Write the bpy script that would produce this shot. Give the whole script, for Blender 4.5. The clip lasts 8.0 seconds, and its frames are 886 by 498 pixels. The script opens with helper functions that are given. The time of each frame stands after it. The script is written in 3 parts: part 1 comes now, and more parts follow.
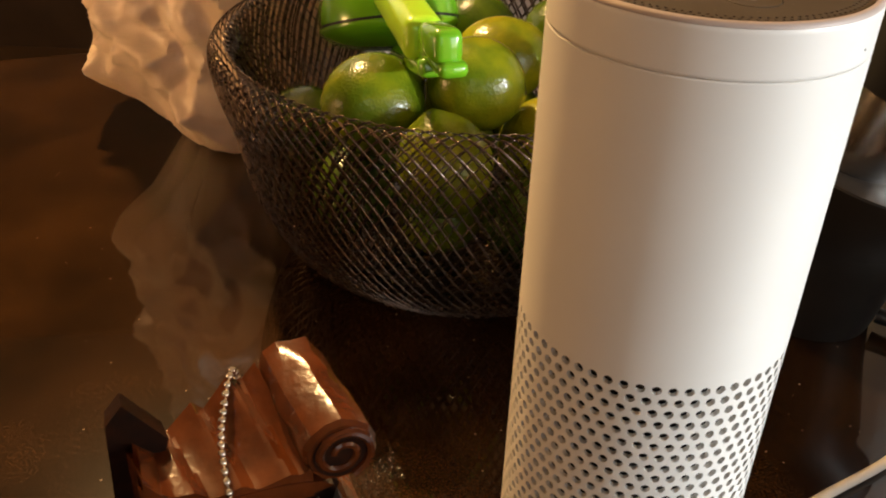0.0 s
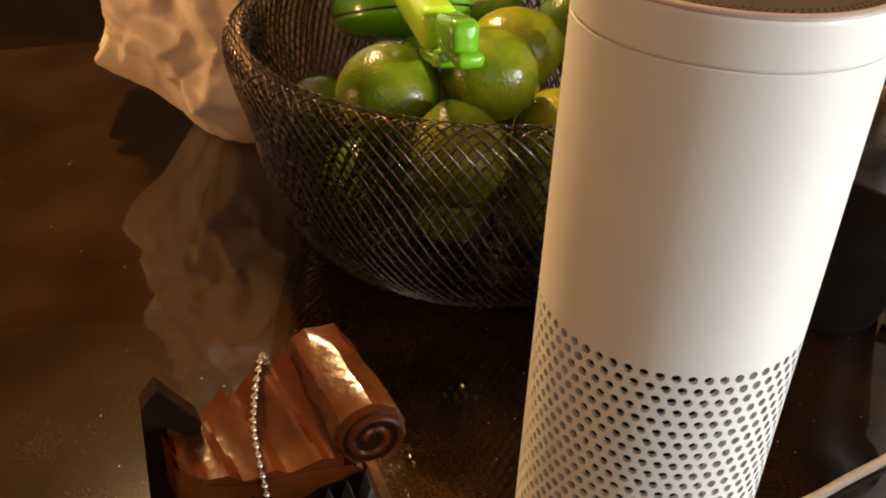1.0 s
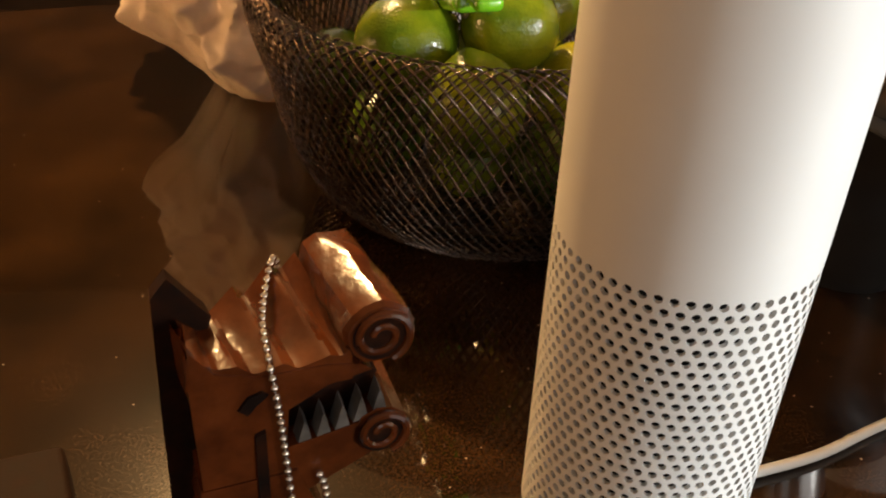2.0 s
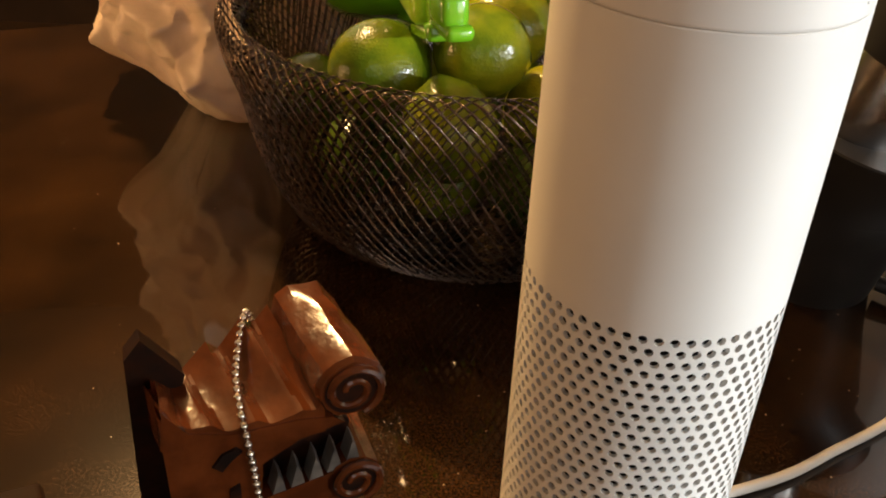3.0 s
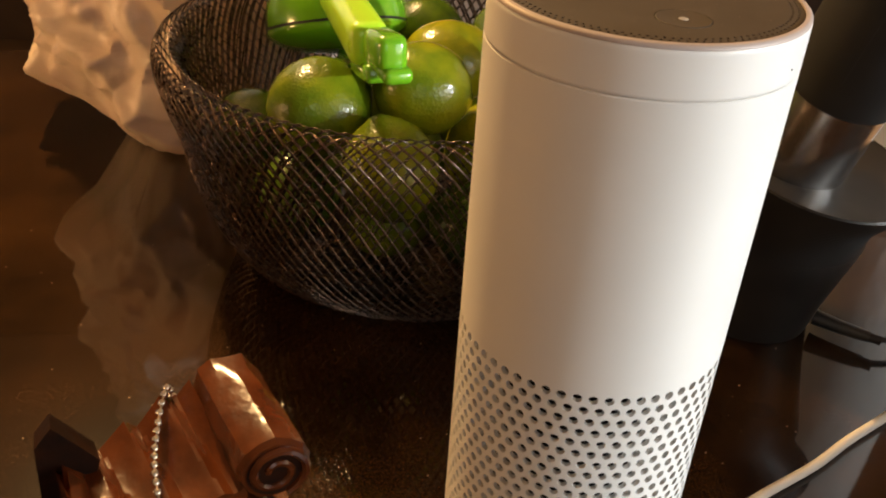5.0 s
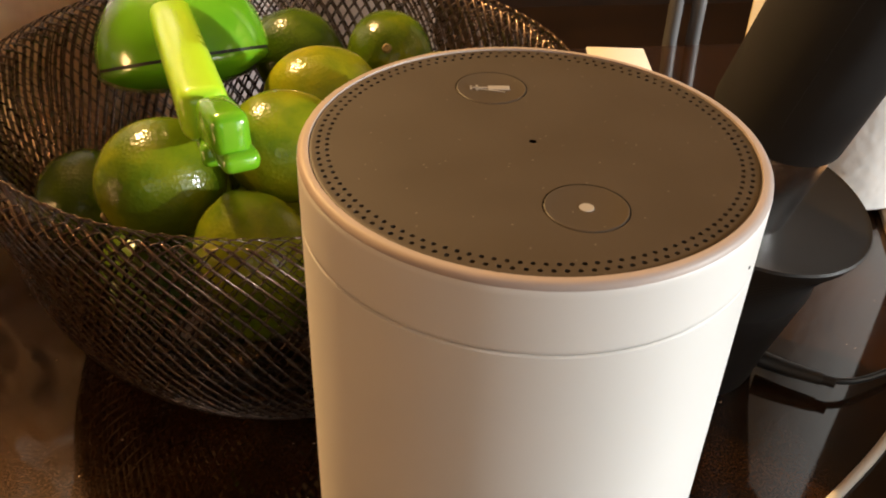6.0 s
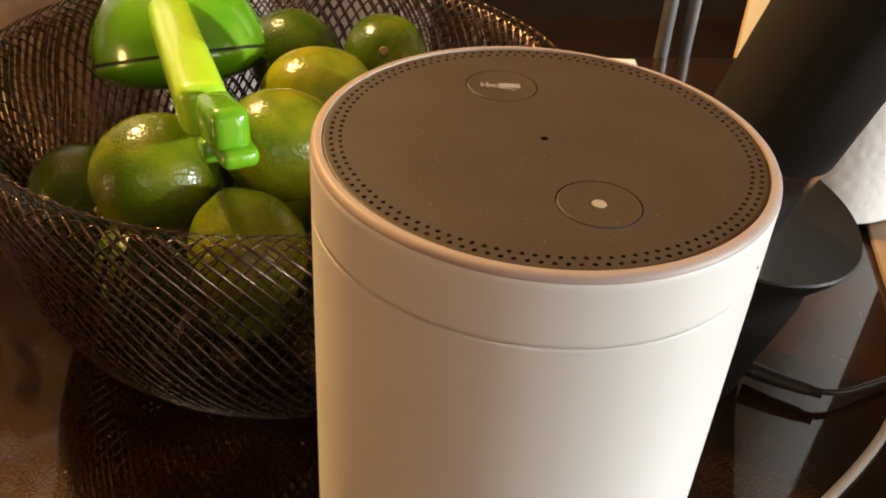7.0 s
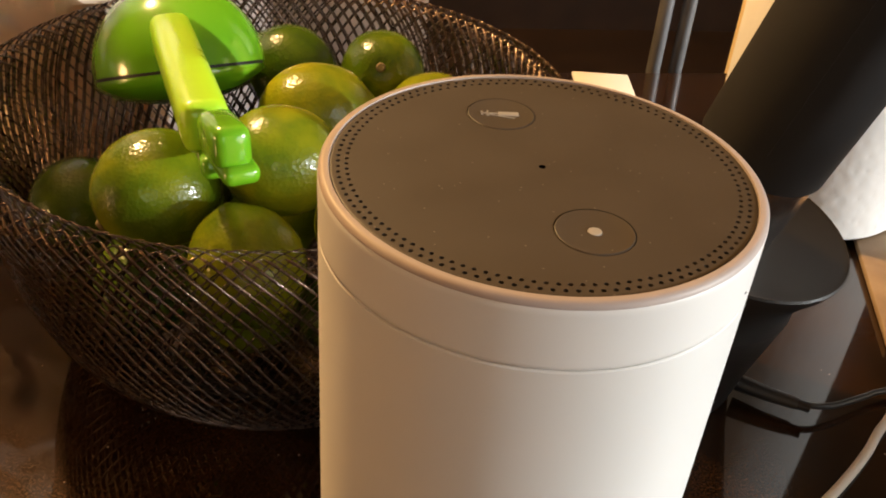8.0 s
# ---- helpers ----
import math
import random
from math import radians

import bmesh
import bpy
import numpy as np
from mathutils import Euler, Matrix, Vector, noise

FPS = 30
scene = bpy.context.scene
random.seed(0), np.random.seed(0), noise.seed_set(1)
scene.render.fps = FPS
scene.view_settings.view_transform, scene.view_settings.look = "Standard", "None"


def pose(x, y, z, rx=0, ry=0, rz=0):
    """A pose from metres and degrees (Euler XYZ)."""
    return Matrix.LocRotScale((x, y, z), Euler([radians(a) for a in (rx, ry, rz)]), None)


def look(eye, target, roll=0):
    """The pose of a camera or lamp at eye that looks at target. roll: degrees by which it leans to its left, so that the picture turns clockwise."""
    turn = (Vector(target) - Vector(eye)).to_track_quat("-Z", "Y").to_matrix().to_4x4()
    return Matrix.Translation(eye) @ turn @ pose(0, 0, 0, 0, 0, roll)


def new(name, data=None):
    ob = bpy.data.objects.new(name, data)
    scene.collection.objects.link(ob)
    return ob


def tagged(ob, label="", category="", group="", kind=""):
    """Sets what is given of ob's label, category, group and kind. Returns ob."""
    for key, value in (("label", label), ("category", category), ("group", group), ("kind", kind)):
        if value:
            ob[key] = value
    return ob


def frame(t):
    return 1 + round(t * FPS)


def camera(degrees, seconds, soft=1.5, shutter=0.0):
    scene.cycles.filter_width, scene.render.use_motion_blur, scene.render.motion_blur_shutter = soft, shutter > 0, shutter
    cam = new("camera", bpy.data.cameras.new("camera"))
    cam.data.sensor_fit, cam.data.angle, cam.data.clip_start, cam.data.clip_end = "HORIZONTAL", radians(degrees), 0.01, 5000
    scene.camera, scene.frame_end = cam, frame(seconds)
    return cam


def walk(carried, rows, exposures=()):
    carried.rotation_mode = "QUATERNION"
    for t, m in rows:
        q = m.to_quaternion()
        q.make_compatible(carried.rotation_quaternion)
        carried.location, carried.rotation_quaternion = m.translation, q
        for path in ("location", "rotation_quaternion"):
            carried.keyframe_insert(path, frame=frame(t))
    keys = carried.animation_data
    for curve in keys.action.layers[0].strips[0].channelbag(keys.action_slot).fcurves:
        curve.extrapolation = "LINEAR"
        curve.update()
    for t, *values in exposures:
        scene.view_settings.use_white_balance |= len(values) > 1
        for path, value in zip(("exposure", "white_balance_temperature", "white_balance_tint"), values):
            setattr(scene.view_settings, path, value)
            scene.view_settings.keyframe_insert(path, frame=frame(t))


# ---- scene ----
cam = camera(51.45, 8.0, soft=1.9, shutter=0.4)
PATH = [
    (0.0, -0.0665, -0.2381, 0.2976, 57.89, -1.81, 1.15),
    (0.5, -0.0735, -0.2408, 0.2964, 57.95, -2.15, 1.53),
    (1.0, -0.0721, -0.2406, 0.2982, 57.32, -1.97, 1.44),
    (1.5, -0.0757, -0.2498, 0.2883, 56.83, -2.37, 2.66),
    (1.7, -0.0736, -0.2503, 0.2799, 56.46, -2.04, 3.39),
    (2.8, -0.0650, -0.2434, 0.2926, 56.63, -2.12, 0.83),
    (3.0, -0.0677, -0.2464, 0.2934, 56.69, -2.03, 1.43),
    (3.5, -0.0646, -0.2474, 0.2972, 56.96, -1.62, 1.37),
    (4.0, -0.0591, -0.2397, 0.2964, 57.41, -1.54, 0.20),
    (4.2, -0.0602, -0.2418, 0.2993, 57.64, -1.83, 0.26),
    (5.3, -0.0625, -0.2289, 0.3057, 57.66, -3.10, -2.29),
    (5.5, -0.0495, -0.1999, 0.3211, 57.10, -2.05, -3.71),
    (6.0, -0.0369, -0.1400, 0.3147, 54.09, -1.64, -7.51),
    (6.5, -0.0356, -0.1348, 0.3132, 54.31, -2.49, -8.17),
    (7.0, -0.0418, -0.1414, 0.3128, 54.62, -3.31, -7.61),
    (7.5, -0.0434, -0.1427, 0.3172, 55.16, -3.44, -7.80),
    (8.0, -0.0445, -0.1450, 0.3188, 55.17, -3.90, -7.83),
]
walk(cam, [(r[0], pose(*r[1:])) for r in PATH], exposures=((0.0, 0.0), (8.0, 0.0)))

# ---- light ----
SUN_AZ, SUN_EL = radians(-23), radians(10)
TO_SUN = Vector((math.cos(SUN_AZ) * math.cos(SUN_EL), math.sin(SUN_AZ) * math.cos(SUN_EL), math.sin(SUN_EL)))
world = bpy.data.worlds.new("world")
scene.world = world
world.use_nodes = True
wn = world.node_tree.nodes
sky = wn.new("ShaderNodeTexSky")
sky.sky_type, sky.sun_disc = "NISHITA", False
sky.sun_elevation, sky.sun_rotation = SUN_EL, math.pi / 2 - SUN_AZ
world.node_tree.links.new(sky.outputs[0], wn["Background"].inputs[0])
wn["Background"].inputs[1].default_value = 0.1

sun = new("sun", bpy.data.lights.new("sun", "SUN"))
sun.data.energy, sun.data.angle, sun.data.color = 4.1, radians(0.5), (0.93, 0.98, 1.0)
sun.matrix_world = look(TO_SUN * 4, (0, 0, 0))

# the warm lamp over the counter
pendant = new("pendant_light", bpy.data.lights.new("pendant_light", "POINT"))
pendant.data.shadow_soft_size, pendant.data.energy, pendant.data.color = 0.022, 64.0, (1.0, 0.61, 0.25)
pendant.location = (-0.483, 0.742, 0.881)

# unseen warm lamp added at the left, aimed to brighten the bag
side = new("added_warm_light", bpy.data.lights.new("added_warm_light", "AREA"))
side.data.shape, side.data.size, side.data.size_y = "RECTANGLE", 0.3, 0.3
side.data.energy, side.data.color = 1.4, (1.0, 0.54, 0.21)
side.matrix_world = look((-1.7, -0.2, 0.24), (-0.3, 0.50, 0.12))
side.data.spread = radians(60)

# soft lamps added at openings of the unseen south wall, standing for daylight
glow = new("daylight_fill", bpy.data.lights.new("daylight_fill", "AREA"))
glow.data.shape, glow.data.size, glow.data.size_y = "RECTANGLE", 1.4, 1.1
glow.data.energy, glow.data.color = 19.0, (0.95, 0.98, 1.0)
glow.matrix_world = look((2.0, -1.74, 0.6), (0.7, 0.3, 0.2))

# second added lamp, behind the camera, lifts the speaker's front
fill = new("daylight_fill", bpy.data.lights.new("daylight_fill", "AREA"))
fill.data.shape, fill.data.size, fill.data.size_y = "RECTANGLE", 0.56, 0.84
fill.data.energy, fill.data.color = 1.7, (1.0, 0.93, 0.85)
fill.matrix_world = look((0.0, -1.72, 0.75), (0.0, 0.0, 0.1))


# ---- materials ----
def material(name, colour, rough=0.5, metal=0.0, spec=0.5, vary=0.15, scale=60.0, bump=0.0, bump_scale=400.0, dist=0.0005, second=None, coat=0.0):
    """A procedural surface: two scales of mottling between two colours, uneven gloss and a fine relief."""
    m = bpy.data.materials.new(name)
    m.use_nodes = True
    nt = m.node_tree
    b = nt.nodes["Principled BSDF"]
    b.inputs["Metallic"].default_value = metal
    b.inputs["Specular IOR Level"].default_value = spec
    b.inputs["Coat Weight"].default_value = coat
    tc = nt.nodes.new("ShaderNodeTexCoord")
    big = nt.nodes.new("ShaderNodeTexNoise")
    big.inputs["Scale"].default_value, big.inputs["Detail"].default_value = scale, 6.0
    nt.links.new(tc.outputs["Object"], big.inputs["Vector"])
    ramp = nt.nodes.new("ShaderNodeValToRGB")
    other = second or tuple(c * (1 - vary) for c in colour)
    ramp.color_ramp.elements[0].position, ramp.color_ramp.elements[1].position = 0.35, 0.68
    ramp.color_ramp.elements[0].color, ramp.color_ramp.elements[1].color = (*other, 1), (*colour, 1)
    nt.links.new(big.outputs["Fac"], ramp.inputs["Fac"])
    nt.links.new(ramp.outputs["Color"], b.inputs["Base Color"])
    mr = nt.nodes.new("ShaderNodeMapRange")
    mr.inputs["To Min"].default_value, mr.inputs["To Max"].default_value = max(0.02, rough * 0.8), min(1, rough * 1.25)
    nt.links.new(big.outputs["Fac"], mr.inputs["Value"])
    nt.links.new(mr.outputs["Result"], b.inputs["Roughness"])
    if bump:
        fine = nt.nodes.new("ShaderNodeTexNoise")
        fine.inputs["Scale"].default_value, fine.inputs["Detail"].default_value = bump_scale, 4.0
        nt.links.new(tc.outputs["Object"], fine.inputs["Vector"])
        bp = nt.nodes.new("ShaderNodeBump")
        bp.inputs["Strength"].default_value, bp.inputs["Distance"].default_value = bump, dist
        nt.links.new(fine.outputs["Fac"], bp.inputs["Height"])
        nt.links.new(bp.outputs["Normal"], b.inputs["Normal"])
    return m


WHITE = material("white_plastic", (0.785, 0.77, 0.735), 0.42, vary=0.03, scale=30, bump=0.06, bump_scale=2500, dist=0.0001)
RIM = material("white_rim_plastic", (0.785, 0.765, 0.73), 0.42, vary=0.03, scale=40)
LIGHT_RING = material("grey_translucent_plastic", (0.47, 0.385, 0.34), 0.5, vary=0.05, scale=60)
GROOVE = material("seam_shadow", (0.60, 0.55, 0.50), 0.7)
GRILLE = material("dark_grille_cloth", (0.02, 0.02, 0.02), 0.8, bump=0.4, bump_scale=3000)
BLACKHOLE = material("black_hole", (0.012, 0.011, 0.01), 0.8)
ICON = material("pale_print", (0.40, 0.37, 0.33), 0.6)
BOWL = material("dark_bronze_wire", (0.185, 0.132, 0.106), 0.27, metal=0.95, vary=0.3, scale=200)
GREEN = material("green_enamel", (0.15, 0.43, 0.012), 0.2, vary=0.08, scale=40, coat=0.6)
# the green again, yellowed and brightened for lamp and sun on the arm
LIT_GREEN = material("lit_green_enamel", (0.46, 0.80, 0.03), 0.28, vary=0.08, scale=40, coat=0.5)
SEAL = material("black_gap", (0.01, 0.012, 0.008), 0.5)
WOOD = material("carved_wood", (0.165, 0.043, 0.011), 0.23, second=(0.085, 0.021, 0.006), scale=110, bump=0.4, bump_scale=260, dist=0.0007, coat=0.35)
# dark wood of the crest; its colour also stands for shade in carved recesses
WOOD_DARK = material("dark_wood_and_recess_shade", (0.034, 0.011, 0.005), 0.6, spec=0.08, second=(0.011, 0.007, 0.006), scale=140, bump=0.3, bump_scale=500, dist=0.0004)
TEETH = material("grey_painted_teeth", (0.19, 0.18, 0.17), 0.42, second=(0.08, 0.075, 0.07), scale=200)
CHROME = material("chrome_beads", (0.85, 0.82, 0.78), 0.12, metal=1.0, vary=0.1, scale=300)
STEEL = material("brushed_steel", (0.80, 0.76, 0.72), 0.22, metal=1.0, vary=0.12, scale=80)
BLACK = material("matt_black_plastic", (0.017, 0.015, 0.014), 0.7, spec=0.25, vary=0.25, scale=50, bump=0.1, bump_scale=1500, dist=0.0001)
BLACKGLOSS = material("satin_black_plastic", (0.017, 0.015, 0.014), 0.42, spec=0.3, vary=0.25, scale=50)
CABLE_WHITE = material("white_cable_rubber", (0.8, 0.77, 0.72), 0.4, vary=0.06, scale=60)
CABLE_BLACK = material("black_cable_rubber", (0.02, 0.02, 0.02), 0.35, vary=0.2, scale=60)
PAPER = material("cream_paper", (0.88, 0.86, 0.80), 0.8, vary=0.06, scale=30, bump=0.15, bump_scale=700)
CARD = material("pale_pink_card", (0.74, 0.62, 0.56), 0.75, vary=0.08, scale=20, bump=0.1, bump_scale=500)
CARD_BROWN = material("brown_card", (0.30, 0.19, 0.14), 0.75, vary=0.15, scale=25, bump=0.1, bump_scale=500)
PLASTER = material("beige_plaster", (0.50, 0.40, 0.31), 0.85, vary=0.1, scale=5, bump=0.2, bump_scale=90, dist=0.002)
CABINET = material("dark_brown_cabinet", (0.06, 0.035, 0.022), 0.5, vary=0.3, scale=9, bump=0.1, bump_scale=120)
FLOOR = material("dark_wood_floor", (0.10, 0.06, 0.035), 0.45, vary=0.3, scale=8, bump=0.1, bump_scale=80)


def granite():
    m = bpy.data.materials.new("polished_dark_granite")
    m.use_nodes = True
    nt = m.node_tree
    b = nt.nodes["Principled BSDF"]
    tc = nt.nodes.new("ShaderNodeTexCoord")

    def node(kind, **values):
        n = nt.nodes.new(kind)
        for key, v in values.items():
            n.inputs[key].default_value = v
        return n

    cloud = node("ShaderNodeTexNoise", Scale=14.0, Detail=7.0)
    grain = node("ShaderNodeTexNoise", Scale=950.0, Detail=5.0, Roughness=0.75)
    cell = node("ShaderNodeTexVoronoi", Scale=330.0)
    for n in (cloud, grain, cell):
        nt.links.new(tc.outputs["Object"], n.inputs["Vector"])
    base = nt.nodes.new("ShaderNodeValToRGB")
    e = base.color_ramp.elements
    e[0].position, e[0].color = 0.32, (0.0075, 0.0042, 0.0020, 1)
    e[1].position, e[1].color = 0.72, (0.033, 0.0160, 0.0060, 1)
    nt.links.new(cloud.outputs["Fac"], base.inputs["Fac"])
    gr = nt.nodes.new("ShaderNodeValToRGB")
    gr.color_ramp.elements[0].position, gr.color_ramp.elements[0].color = 0.42, (0.35, 0.33, 0.30, 1)
    gr.color_ramp.elements[1].position, gr.color_ramp.elements[1].color = 0.64, (2.9, 2.5, 1.9, 1)
    nt.links.new(grain.outputs["Fac"], gr.inputs["Fac"])
    mul = nt.nodes.new("ShaderNodeMix")
    mul.data_type, mul.blend_type = "RGBA", "MULTIPLY"
    mul.inputs["Factor"].default_value = 1.0
    nt.links.new(base.outputs["Color"], mul.inputs["A"])
    nt.links.new(gr.outputs["Color"], mul.inputs["B"])
    # sparse bright mineral flecks: a few cells picked by their own random colour
    sep = nt.nodes.new("ShaderNodeSeparateColor")
    nt.links.new(cell.outputs["Color"], sep.inputs["Color"])
    pick = nt.nodes.new("ShaderNodeMath")
    pick.operation = "GREATER_THAN"
    pick.inputs[1].default_value = 0.978
    nt.links.new(sep.outputs["Red"], pick.inputs[0])
    near = nt.nodes.new("ShaderNodeMath")
    near.operation = "LESS_THAN"
    near.inputs[1].default_value = 0.15
    nt.links.new(cell.outputs["Distance"], near.inputs[0])
    both = nt.nodes.new("ShaderNodeMath")
    both.operation = "MULTIPLY"
    nt.links.new(pick.outputs[0], both.inputs[0])
    nt.links.new(near.outputs[0], both.inputs[1])
    fleck = nt.nodes.new("ShaderNodeMix")
    fleck.data_type = "RGBA"
    fleck.inputs["B"].default_value = (0.42, 0.34, 0.25, 1)
    nt.links.new(both.outputs[0], fleck.inputs["Factor"])
    nt.links.new(mul.outputs["Result"], fleck.inputs["A"])
    nt.links.new(fleck.outputs["Result"], b.inputs["Base Color"])
    rr = nt.nodes.new("ShaderNodeMapRange")
    rr.inputs["To Min"].default_value, rr.inputs["To Max"].default_value = 0.02, 0.07
    nt.links.new(cloud.outputs["Fac"], rr.inputs["Value"])
    nt.links.new(rr.outputs["Result"], b.inputs["Coat Roughness"])
    b.inputs["Coat Weight"].default_value = 1.0
    # under the polish the mineral grains glint each its own way
    chips = node("ShaderNodeTexVoronoi", Scale=420.0)
    nt.links.new(tc.outputs["Object"], chips.inputs["Vector"])
    bp = node("ShaderNodeBump", Strength=0.05, Distance=0.0006)
    nt.links.new(chips.outputs["Color"], bp.inputs["Height"])
    nt.links.new(bp.outputs["Normal"], b.inputs["Normal"])
    b.inputs["Roughness"].default_value = 0.27
    glint = nt.nodes.new("ShaderNodeMapRange")
    glint.inputs["From Min"].default_value, glint.inputs["From Max"].default_value = 0.45, 0.68
    glint.inputs["To Min"].default_value, glint.inputs["To Max"].default_value = 0.025, 0.085
    nt.links.new(grain.outputs["Fac"], glint.inputs["Value"])
    nt.links.new(glint.outputs["Result"], b.inputs["Specular IOR Level"])
    return m


def lime_skin(name, yellow_shift):
    m = bpy.data.materials.new(name)
    m.use_nodes = True
    nt = m.node_tree
    b = nt.nodes["Principled BSDF"]
    b.inputs["Roughness"].default_value = 0.22
    b.inputs["Subsurface Weight"].default_value = 0.08
    b.inputs["Subsurface Radius"].default_value = (0.4, 0.5, 0.1)
    b.inputs["Subsurface Scale"].default_value = 0.004
    tc = nt.nodes.new("ShaderNodeTexCoord")
    info = nt.nodes.new("ShaderNodeObjectInfo")
    n1 = nt.nodes.new("ShaderNodeTexNoise")
    n1.inputs["Scale"].default_value, n1.inputs["Detail"].default_value = 45.0, 5.0
    nt.links.new(tc.outputs["Object"], n1.inputs["Vector"])
    add = nt.nodes.new("ShaderNodeMath")
    add.operation = "MULTIPLY_ADD"
    add.inputs[1].default_value = 0.22
    half = nt.nodes.new("ShaderNodeMath")
    half.operation = "MULTIPLY"
    half.inputs[1].default_value = 0.6
    nt.links.new(n1.outputs["Fac"], half.inputs[0])
    nt.links.new(info.outputs["Random"], add.inputs[0])
    nt.links.new(half.outputs[0], add.inputs[2])
    ramp = nt.nodes.new("ShaderNodeValToRGB")
    e = ramp.color_ramp.elements
    e[0].position, e[0].color = 0.24 - yellow_shift, (0.030, 0.070, 0.004, 1)
    e[1].position, e[1].color = 0.86 - yellow_shift, (0.44, 0.42, 0.012, 1)
    mid = e.new(0.50 - yellow_shift)
    mid.color = (0.100, 0.158, 0.005, 1)
    nt.links.new(add.outputs[0], ramp.inputs["Fac"])
    nt.links.new(ramp.outputs["Color"], b.inputs["Base Color"])
    pores = nt.nodes.new("ShaderNodeTexVoronoi")
    pores.inputs["Scale"].default_value = 560.0
    lumps = nt.nodes.new("ShaderNodeTexNoise")
    lumps.inputs["Scale"].default_value = 120.0
    for n in (pores, lumps):
        nt.links.new(tc.outputs["Object"], n.inputs["Vector"])
    mix = nt.nodes.new("ShaderNodeMath")
    mix.operation = "ADD"
    nt.links.new(pores.outputs["Distance"], mix.inputs[0])
    nt.links.new(lumps.outputs["Fac"], mix.inputs[1])
    bp = nt.nodes.new("ShaderNodeBump")
    bp.inputs["Strength"].default_value, bp.inputs["Distance"].default_value = 0.3, 0.0006
    nt.links.new(mix.outputs[0], bp.inputs["Height"])
    nt.links.new(bp.outputs["Normal"], b.inputs["Normal"])
    return m


def thin_plastic():
    m = material("crumpled_white_plastic", (0.88, 0.72, 0.55), 0.28, vary=0.06, scale=25)
    nt = m.node_tree
    b = nt.nodes["Principled BSDF"]
    tc = nt.nodes.new("ShaderNodeTexCoord")
    crease = nt.nodes.new("ShaderNodeTexNoise")
    crease.noise_type = "RIDGED_MULTIFRACTAL"
    crease.inputs["Scale"].default_value, crease.inputs["Detail"].default_value, crease.inputs["Distortion"].default_value = 26.0, 3.0, 0.8
    fine = nt.nodes.new("ShaderNodeTexVoronoi")
    fine.feature = "F1"
    fine.inputs["Scale"].default_value = 44.0
    for n in (crease, fine):
        nt.links.new(tc.outputs["Object"], n.inputs["Vector"])
    wide = nt.nodes.new("ShaderNodeBump")
    wide.inputs["Strength"].default_value, wide.inputs["Distance"].default_value = 0.55, 0.009
    nt.links.new(crease.outputs["Fac"], wide.inputs["Height"])
    small = nt.nodes.new("ShaderNodeBump")
    small.inputs["Strength"].default_value, small.inputs["Distance"].default_value = 0.3, 0.004
    nt.links.new(fine.outputs["Distance"], small.inputs["Height"])
    nt.links.new(wide.outputs["Normal"], small.inputs["Normal"])
    nt.links.new(small.outputs["Normal"], b.inputs["Normal"])
    tr = nt.nodes.new("ShaderNodeBsdfTranslucent")
    tr.inputs["Color"].default_value = (0.95, 0.72, 0.50, 1)
    nt.links.new(small.outputs["Normal"], tr.inputs["Normal"])
    mx = nt.nodes.new("ShaderNodeMixShader")
    mx.inputs[0].default_value = 0.16
    nt.links.new(b.outputs[0], mx.inputs[1])
    nt.links.new(tr.outputs[0], mx.inputs[2])
    nt.links.new(mx.outputs[0], nt.nodes["Material Output"].inputs[0])
    return m


def top_plate_skin():
    m = material("grey_matt_plate", (0.064, 0.046, 0.030), 0.55, vary=0.08, scale=60, bump=0.1, bump_scale=2500, dist=0.0001)
    nt = m.node_tree
    b = nt.nodes["Principled BSDF"]
    old = b.inputs["Base Color"].links[0].from_socket
    tc = nt.nodes.new("ShaderNodeTexCoord")
    dust = nt.nodes.new("ShaderNodeTexVoronoi")
    dust.inputs["Scale"].default_value = 1100.0
    nt.links.new(tc.outputs["Object"], dust.inputs["Vector"])
    sep = nt.nodes.new("ShaderNodeSeparateColor")
    nt.links.new(dust.outputs["Color"], sep.inputs["Color"])
    gt = nt.nodes.new("ShaderNodeMath")
    gt.operation = "GREATER_THAN"
    gt.inputs[1].default_value = 0.965
    nt.links.new(sep.outputs["Green"], gt.inputs[0])
    lt = nt.nodes.new("ShaderNodeMath")
    lt.operation = "LESS_THAN"
    lt.inputs[1].default_value = 0.22
    nt.links.new(dust.outputs["Distance"], lt.inputs[0])
    mm = nt.nodes.new("ShaderNodeMath")
    mm.operation = "MULTIPLY"
    nt.links.new(gt.outputs[0], mm.inputs[0])
    nt.links.new(lt.outputs[0], mm.inputs[1])
    mix = nt.nodes.new("ShaderNodeMix")
    mix.data_type = "RGBA"
    mix.inputs["B"].default_value = (0.14, 0.115, 0.09, 1)
    nt.links.new(mm.outputs[0], mix.inputs["Factor"])
    nt.links.new(old, mix.inputs["A"])
    nt.links.new(mix.outputs["Result"], b.inputs["Base Color"])
    return m


